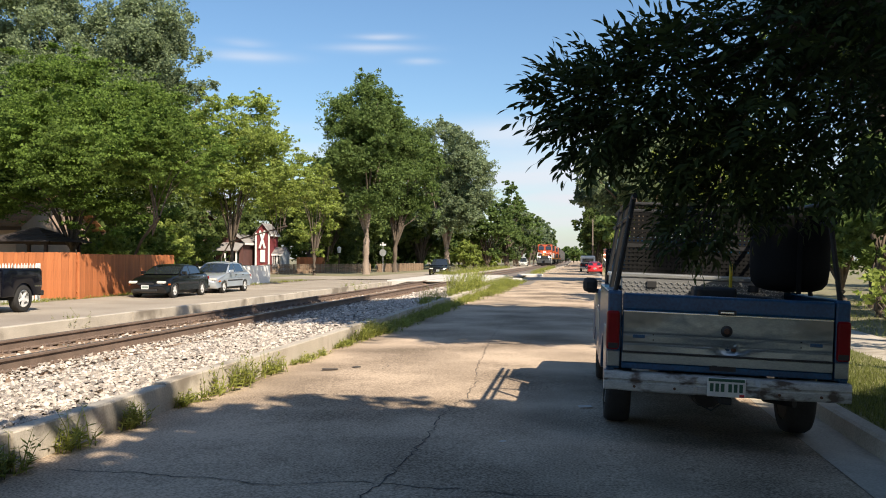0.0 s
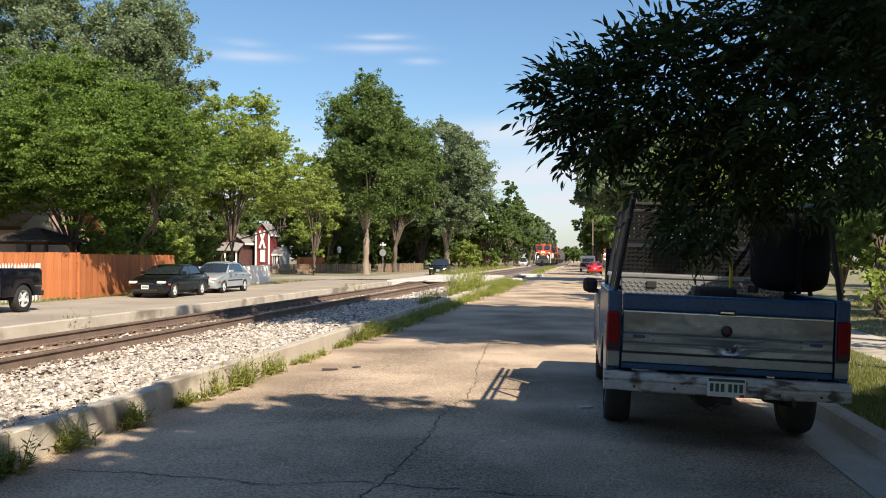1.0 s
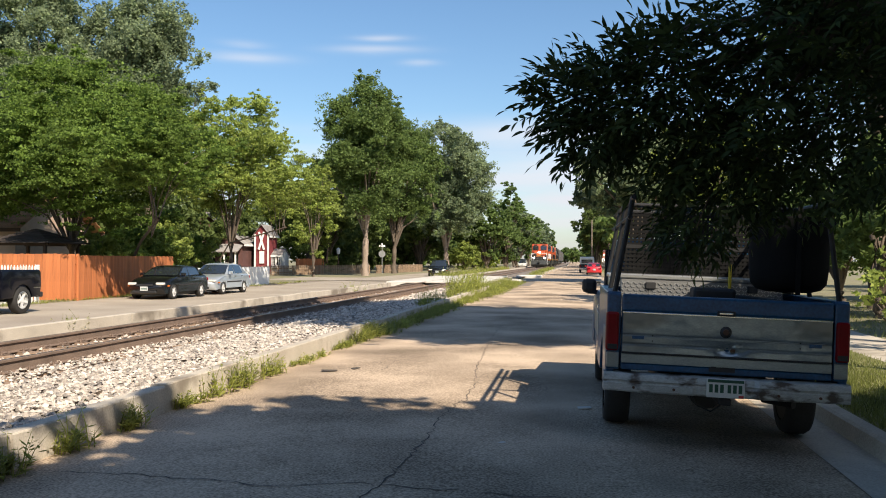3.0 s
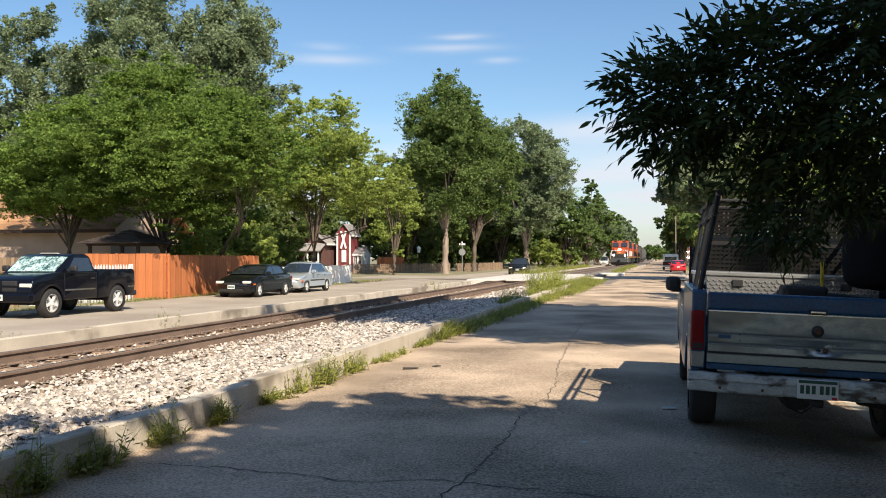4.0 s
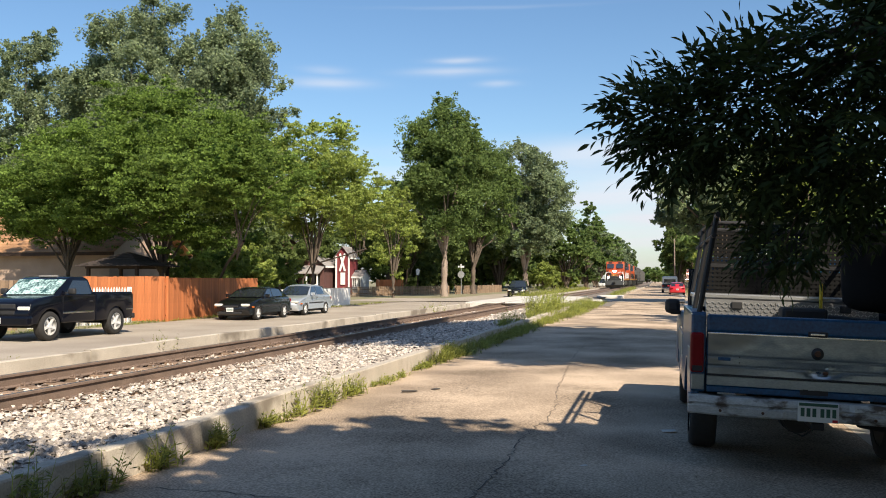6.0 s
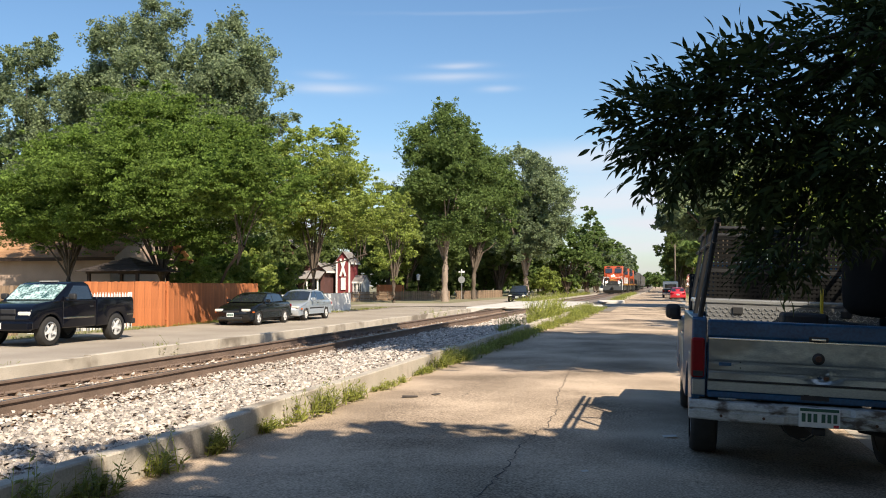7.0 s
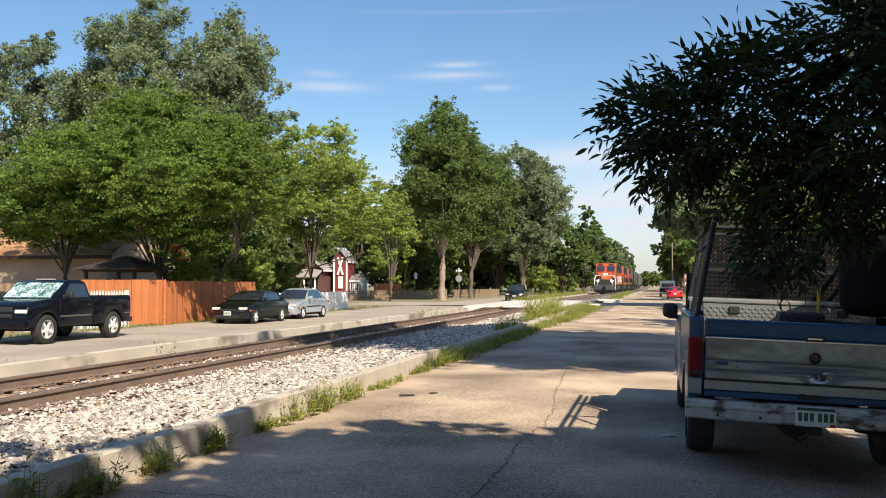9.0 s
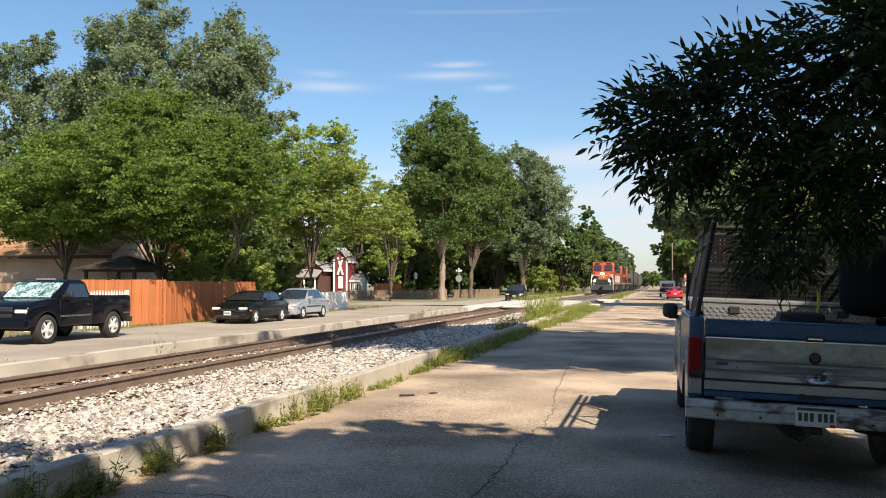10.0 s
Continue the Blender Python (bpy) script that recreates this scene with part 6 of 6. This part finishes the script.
def locomotive(lit):
    t = empty("locomotive", pose(0, 0, 0), "orange and black freight locomotive" + (" with lit headlights" if lit else " coupled behind another"), "locomotive")
    part("deck", one_box(-1.5, 1.5, 0.5, 21.6, 1.25, 1.6, bevel=0.04), T_ORANGE, t)
    part("deck_stripe", one_box(-1.52, 1.52, 0.6, 21.5, 1.36, 1.44), T_YELL, t)
    part("pilot", one_prism([(0.35, 0.12), (0.7, 0.1), (0.7, 1.3), (0.42, 1.3), (0.1, 0.5)], -1.5, 1.5, 0.03), T_BLACK, t, "black snow-plough pilot")
    part("front_plate", one_box(-1.46, 1.46, 0.4, 0.5, 0.9, 1.62, bevel=0.02), T_BLACK, t)
    part("coupler", one_box(-0.18, 0.18, -0.3, 0.4, 0.75, 1.1, bevel=0.05), T_BLACK, t)
    nose = part("nose", one_prism([(0.95, 1.55), (0.8, 1.75), (0.95, 2.75), (1.2, 3.05), (2.75, 3.2), (2.75, 1.55)], -1.05, 1.05, 0.1, 3), T_ORANGE, t, "orange nose with a dark worn badge")
    part("nose_badge", one_box(-0.5, 0.5, 0.80, 0.88, 2.0, 2.3, bevel=0.02), T_BADGE, nose)
    part("nose_skirt", one_box(-1.04, 1.04, 0.70, 0.78, 1.6, 1.95, bevel=0.02), T_BLACK, nose)
    part("nose_door", one_box(-0.95, -0.55, 0.82, 0.9, 1.98, 2.6, bevel=0.02), T_BLACK, nose)
    cab = part("cab", one_prism([(2.7, 1.55), (2.62, 3.1), (2.85, 4.2), (3.1, 4.42), (5.6, 4.42), (5.6, 1.55)], -1.52, 1.52, 0.1, 3), T_ORANGE, t)
    for s in (-1, 1):
        part("cab_window", one_prism([(2.60, 3.28), (2.55, 3.3), (2.74, 4.02), (2.79, 4.0)], min(s * 0.22, s * 1.3), max(s * 0.22, s * 1.3)), G_CAR, cab)
        part("side_window", one_box(min(s * 1.48, s * 1.54), max(s * 1.48, s * 1.54), 3.4, 5.1, 3.2, 3.9, bevel=0.01), G_CAR, cab)
        part("number_board", one_box(min(s * 0.5, s * 1.1), max(s * 0.5, s * 1.1), 2.78, 2.86, 4.12, 4.32, bevel=0.01), T_BLACK, cab)
        # ditch lights on the deck
        dl = part("ditch_light", one_tube((s * 1.0, 0.46, 1.76), (s * 1.0, 0.66, 1.76), 0.17, n=14), T_BLACK, t)
        part("lens", one_tube((s * 1.0, 0.43, 1.76), (s * 1.0, 0.458, 1.76), 0.14, n=14), T_LIGHT if lit else P_LAMP, dl)
        part("stair_well", one_box(min(s * 1.08, s * 1.5), max(s * 1.08, s * 1.5), 0.62, 2.5, 1.6, 2.25, bevel=0.02), T_BLACK, t)
        rail_ = bmesh.new()
        limbs(rail_, [(s * 1.5, 0.42, 0.5), (s * 1.52, 0.4, 1.4), (s * 1.5, 0.42, 2.1), (s * 1.3, 0.46, 2.5), (s * 0.95, 0.5, 2.62)], 0.045, 0.045, 6)
        limbs(rail_, [(s * 1.12, 0.40, 0.6), (s * 1.12, 0.38, 1.5), (s * 0.8, 0.4, 2.1)], 0.04, 0.04, 6)
        part("grab_rail", rail_, P_WHITE if lit else T_BLACK, t)
        for y in (0.75, 21.4):
            part("step", one_box(min(s * 1.2, s * 1.55), max(s * 1.2, s * 1.55), y - 0.25, y + 0.25, 0.25, 1.3, bevel=0.02), T_BLACK, t)
        bm = bmesh.new()
        for k in range(13):
            y = 6.2 + k * 1.2
            tube(bm, (s * 1.45, y, 1.6), (s * 1.45, y, 2.6), 0.02, n=5)
        tube(bm, (s * 1.45, 6.2, 2.6), (s * 1.45, 20.6, 2.6), 0.02, n=5)
        tube(bm, (s * 1.45, 0.55, 1.6), (s * 1.45, 0.55, 2.65), 0.025, n=5)
        tube(bm, (s * 1.45, 0.55, 2.65), (s * 1.45, 2.6, 2.65), 0.025, n=5)
        tube(bm, (s * 0.4, 0.55, 2.5), (s * 1.45, 0.55, 2.65), 0.025, n=5)
        part("handrail", bm, P_WHITE if lit else T_BLACK, t)
    hl = part("headlight", one_box(-0.3, 0.3, 0.84, 1.2, 2.62, 2.92, bevel=0.03), T_BLACK, nose)
    for s in (-1, 1):
        part("lens", one_tube((s * 0.14, 0.80, 2.77), (s * 0.14, 0.838, 2.77), 0.125, n=14), T_LIGHT if lit else P_LAMP, hl)
    part("long_hood", one_prism([(5.7, 1.55), (5.7, 4.2), (20.2, 4.2), (20.2, 1.55)], -0.95, 0.95, 0.08, 2), T_BLACK, t)
    part("hood_top", one_box(-0.98, 0.98, 5.75, 20.15, 3.6, 4.24, bevel=0.06), T_BLACK, t, "dark upper hood")
    for k in range(9):
        part("hood_door", one_box(-0.985, 0.985, 6.2 + k * 1.5, 7.5 + k * 1.5, 1.75, 3.35, bevel=0.01), T_BLACK if k % 3 else T_ORANGE, t)
    part("radiator", one_box(-1.45, 1.45, 15.6, 20.0, 3.7, 4.5, bevel=0.1, seg=2), T_BLACK, t)
    part("exhaust", one_box(-0.4, 0.4, 10.6, 11.8, 4.2, 4.55, bevel=0.05), T_BLACK, t)
    part("fuel_tank", one_box(-1.4, 1.4, 8.4, 13.2, 0.4, 1.25, bevel=0.15, seg=2), T_BLACK, t)
    bogie(t, 4.0)
    bogie(t, 17.9)
    return t


def hopper():
    t = empty("hopper_car", pose(0, 0, 0), "dull grey covered hopper wagon in the train", "rail car")
    bm = bmesh.new()
    prism(bm, [(0.6, 2.4), (2.6, 1.1), (13.4, 1.1), (15.4, 2.4), (15.4, 4.2), (0.6, 4.2)], -1.5, 1.5, 0.05)
    part("body", bm, T_GREY, t)
    part("roof", one_box(-1.45, 1.45, 0.6, 15.4, 4.2, 4.45, bevel=0.1, seg=2), T_GREY, t)
    for k in range(13):
        for s in (-1, 1):
            part("rib", one_box(s * 1.53 - 0.04, s * 1.53 + 0.04, 1.2 + k * 1.12, 1.3 + k * 1.12, 1.5, 4.15), T_GREY, t)
    part("sill", one_box(-1.4, 1.4, 0.2, 15.8, 0.95, 1.15), T_BLACK, t)
    bogie(t, 2.2)
    bogie(t, 13.8)
    return t


TRAIN_SPEED = 6.0
TRAIN = []
yy = 182.6
for k in range(3):
    TRAIN.append((locomotive(k == 0), yy))
    yy += 22.4
h0 = hopper()
TRAIN.append((h0, yy))
for k in range(7):
    yy += 16.3
    TRAIN.append((copy_thing(h0, pose(0, 0, 0)), yy))
for ob, _ in TRAIN[3:]:
    tagged(ob, group="hopper cars of the train")
# ---- weeds and grass ----
def weeds(name, spots, label, mat_=None, kind="stuff"):
    """Upright stalks with narrow leaves at each (x, y, z, height, spread, count)."""
    V, F = [], []
    n = 0
    rr = np.random.RandomState(len(spots) * 7 + int(abs(spots[0][1]) * 10))
    for x, y, z, h, sp, cnt in spots:
        for _ in range(cnt):
            bx, by = x + rr.normal(0, sp * 0.5), y + rr.normal(0, sp)
            hh = h * rr.uniform(0.45, 1.1)
            lean = rr.normal(0, 0.28, 2) + np.array([0.12, 0])
            p0 = np.array([bx, by, z])
            p1 = p0 + np.array([lean[0] * hh * 0.4, lean[1] * hh * 0.4, hh * 0.55])
            p2 = p0 + np.array([lean[0] * hh, lean[1] * hh, hh])
            w = np.array([0.004 + 0.004 * hh, 0, 0])
            V += [p0 - w, p0 + w, p1 + w * 0.8, p1 - w * 0.8, p2 + w * 0.2, p2 - w * 0.2]
            F += [(n, n + 1, n + 2, n + 3), (n + 3, n + 2, n + 4, n + 5)]
            n += 6
            for k in range(rr.randint(5, 11)):
                f = rr.uniform(0.1, 1.0)
                o = p0 + (p2 - p0) * f
                a = rr.uniform(0, 6.283)
                L = (0.05 + 0.10 * (1 - f)) * (0.6 + hh)
                d = np.array([math.cos(a), math.sin(a), rr.uniform(-0.1, 0.7)]) * L
                s = np.array([-math.sin(a), math.cos(a), 0.15]) * L * 0.16
                V += [o, o + d * 0.5 + s, o + d, o + d * 0.5 - s]
                F += [(n, n + 1, n + 2, n + 3)]
                n += 4
    ob = data_mesh(name, V, F, mat_ or L_WEED)
    return tagged(ob, label, "weeds", kind=kind)


KX = -4.05
r = random.Random(5)
def clump_row(y0, y1, n, h, sp, cnt, x=KX, z=-0.01):
    return [(x + r.uniform(-0.03, 0.05), r.uniform(y0, y1), z, h * r.uniform(0.6, 1.2), sp, cnt) for _ in range(n)]


weeds("weed_clump", clump_row(4.7, 5.1, 3, 0.36, 0.08, 9), "leafy green weeds growing at the foot of the kerb")
weeds("weed_clump", clump_row(5.4, 6.7, 7, 0.34, 0.10, 10), "dark weeds in shade at the kerb joint")
weeds("weed_clump", clump_row(7.2, 7.5, 3, 0.28, 0.07, 12), "small weeds sprouting from a kerb joint")
weeds("weed_clump", clump_row(8.5, 9.0, 4, 0.2, 0.06, 8), "small weeds at the kerb where shade ends")
weeds("weed_clump", clump_row(9.3, 11.6, 13, 0.33, 0.12, 8), "sunlit yellow-green weeds along the kerb")
weeds("weed_clump", clump_row(12.2, 15.2, 12, 0.15, 0.14, 12), "low dry weeds along the kerb")
weeds("weed_clump", clump_row(15.4, 17.4, 10, 0.34, 0.16, 16), "tufted weeds at a kerb joint")
weeds("weed_band", clump_row(17.4, 30, 90, 0.26, 0.3, 16, x=KX + 0.06), "dense shady weeds overgrowing the kerb", kind="stuff")
weeds("weed_band", clump_row(30, 61, 150, 0.27, 0.45, 13, x=KX + 0.0) + clump_row(34, 46, 50, 0.30, 0.5, 16, x=KX - 0.45, z=0.18) + clump_row(36, 60, 90, 0.24, 0.45, 16, x=KX + 0.4), "tall yellow-green weeds running on to the crossing", kind="stuff")
weeds("weed_band", clump_row(42, 57, 90, 0.5, 0.45, 14, x=KX - 0.1), "tall bright weeds by the crossing", kind="stuff")
weeds("tall_weed", clump_row(24, 31, 12, 0.55, 0.2, 10, x=KX - 0.3, z=0.18) + clump_row(31, 42, 22, 1.05, 0.3, 12, x=KX - 0.4, z=0.18), "tall spindly flowering weeds on the ballast edge")
weeds("weed_clump", clump_row(16.5, 17.6, 8, 0.42, 0.2, 9, x=-10.5, z=-0.05), "wispy weeds behind the far kerb wall")
weeds("weed_clump", clump_row(11.6, 12.6, 6, 0.34, 0.15, 9, x=-10.55, z=-0.05), "wispy weeds at the near end of the far wall")
weeds("weed_clump", clump_row(38, 44, 10, 0.5, 0.3, 10, x=-10.5, z=-0.05), "dry weeds along the far kerb wall")
weeds("weed_band", clump_row(20, 60, 120, 0.14, 0.5, 10, x=-18.9, z=-0.04), "thin dry grass at the foot of the fences", kind="stuff")
weeds("weed_band", clump_row(78, 150, 150, 0.45, 0.6, 14, x=-4.1 + 0.4, z=0.1), "grass and weeds on the strip beside the rails", kind="stuff")
weeds("weed_band", clump_row(78, 160, 150, 0.6, 0.9, 14, x=-12.0, z=-0.02), "long green weeds along the far lane", kind="stuff")


def grass(name, x0, x1, y0, y1, count, h, seed, label, z=0.02):
    q = np.random.RandomState(seed)
    x, y = q.uniform(x0, x1, count), q.uniform(y0, y1, count)
    hh = h * q.uniform(0.4, 1.2, count)
    a = q.uniform(0, 6.283, count)
    w = 0.006
    lx, ly = q.normal(0, 0.4, count) * hh, q.normal(0, 0.4, count) * hh
    zz = np.full(count, z)
    P = np.stack([np.stack([x - w * np.cos(a), y - w * np.sin(a), zz], 1), np.stack([x + w * np.cos(a), y + w * np.sin(a), zz], 1), np.stack([x + lx, y + ly, zz + hh], 1)], 1).reshape(-1, 3)
    return tagged(data_mesh(name, P, np.arange(3 * count).reshape(-1, 3), L_GRASS), label, "grass", kind="stuff")


grass("grass", 2.8, 4.6, 5.0, 22.0, 42000, 0.09, 9, "short sunlit lawn grass beside the kerb")
grass("grass", 5.9, 12.0, 8.0, 34.0, 12000, 0.12, 10, "thin dry grass in the yard under trees", 0.08)


def motions():
    walk(cam, [(t, pose(*EYE, 90 + p, ro, ya)) for t, ya, p, ro in TURNS], exposures=[(0.0, EXPOSURE, KELVIN, TINT), (10.0, EXPOSURE, KELVIN, TINT)])

    for thing, y0 in TRAIN:
        rows = []
        for k in range(6):
            y = y0 - TRAIN_SPEED * 2.0 * k
            a = math.degrees(math.atan((bend(y + 1) - bend(y - 1)) / 2))
            rows.append((2.0 * k, pose(TRACK_X + bend(y), y, 0.303, 0, 0, -a)))
        walk(thing, rows)


motions()
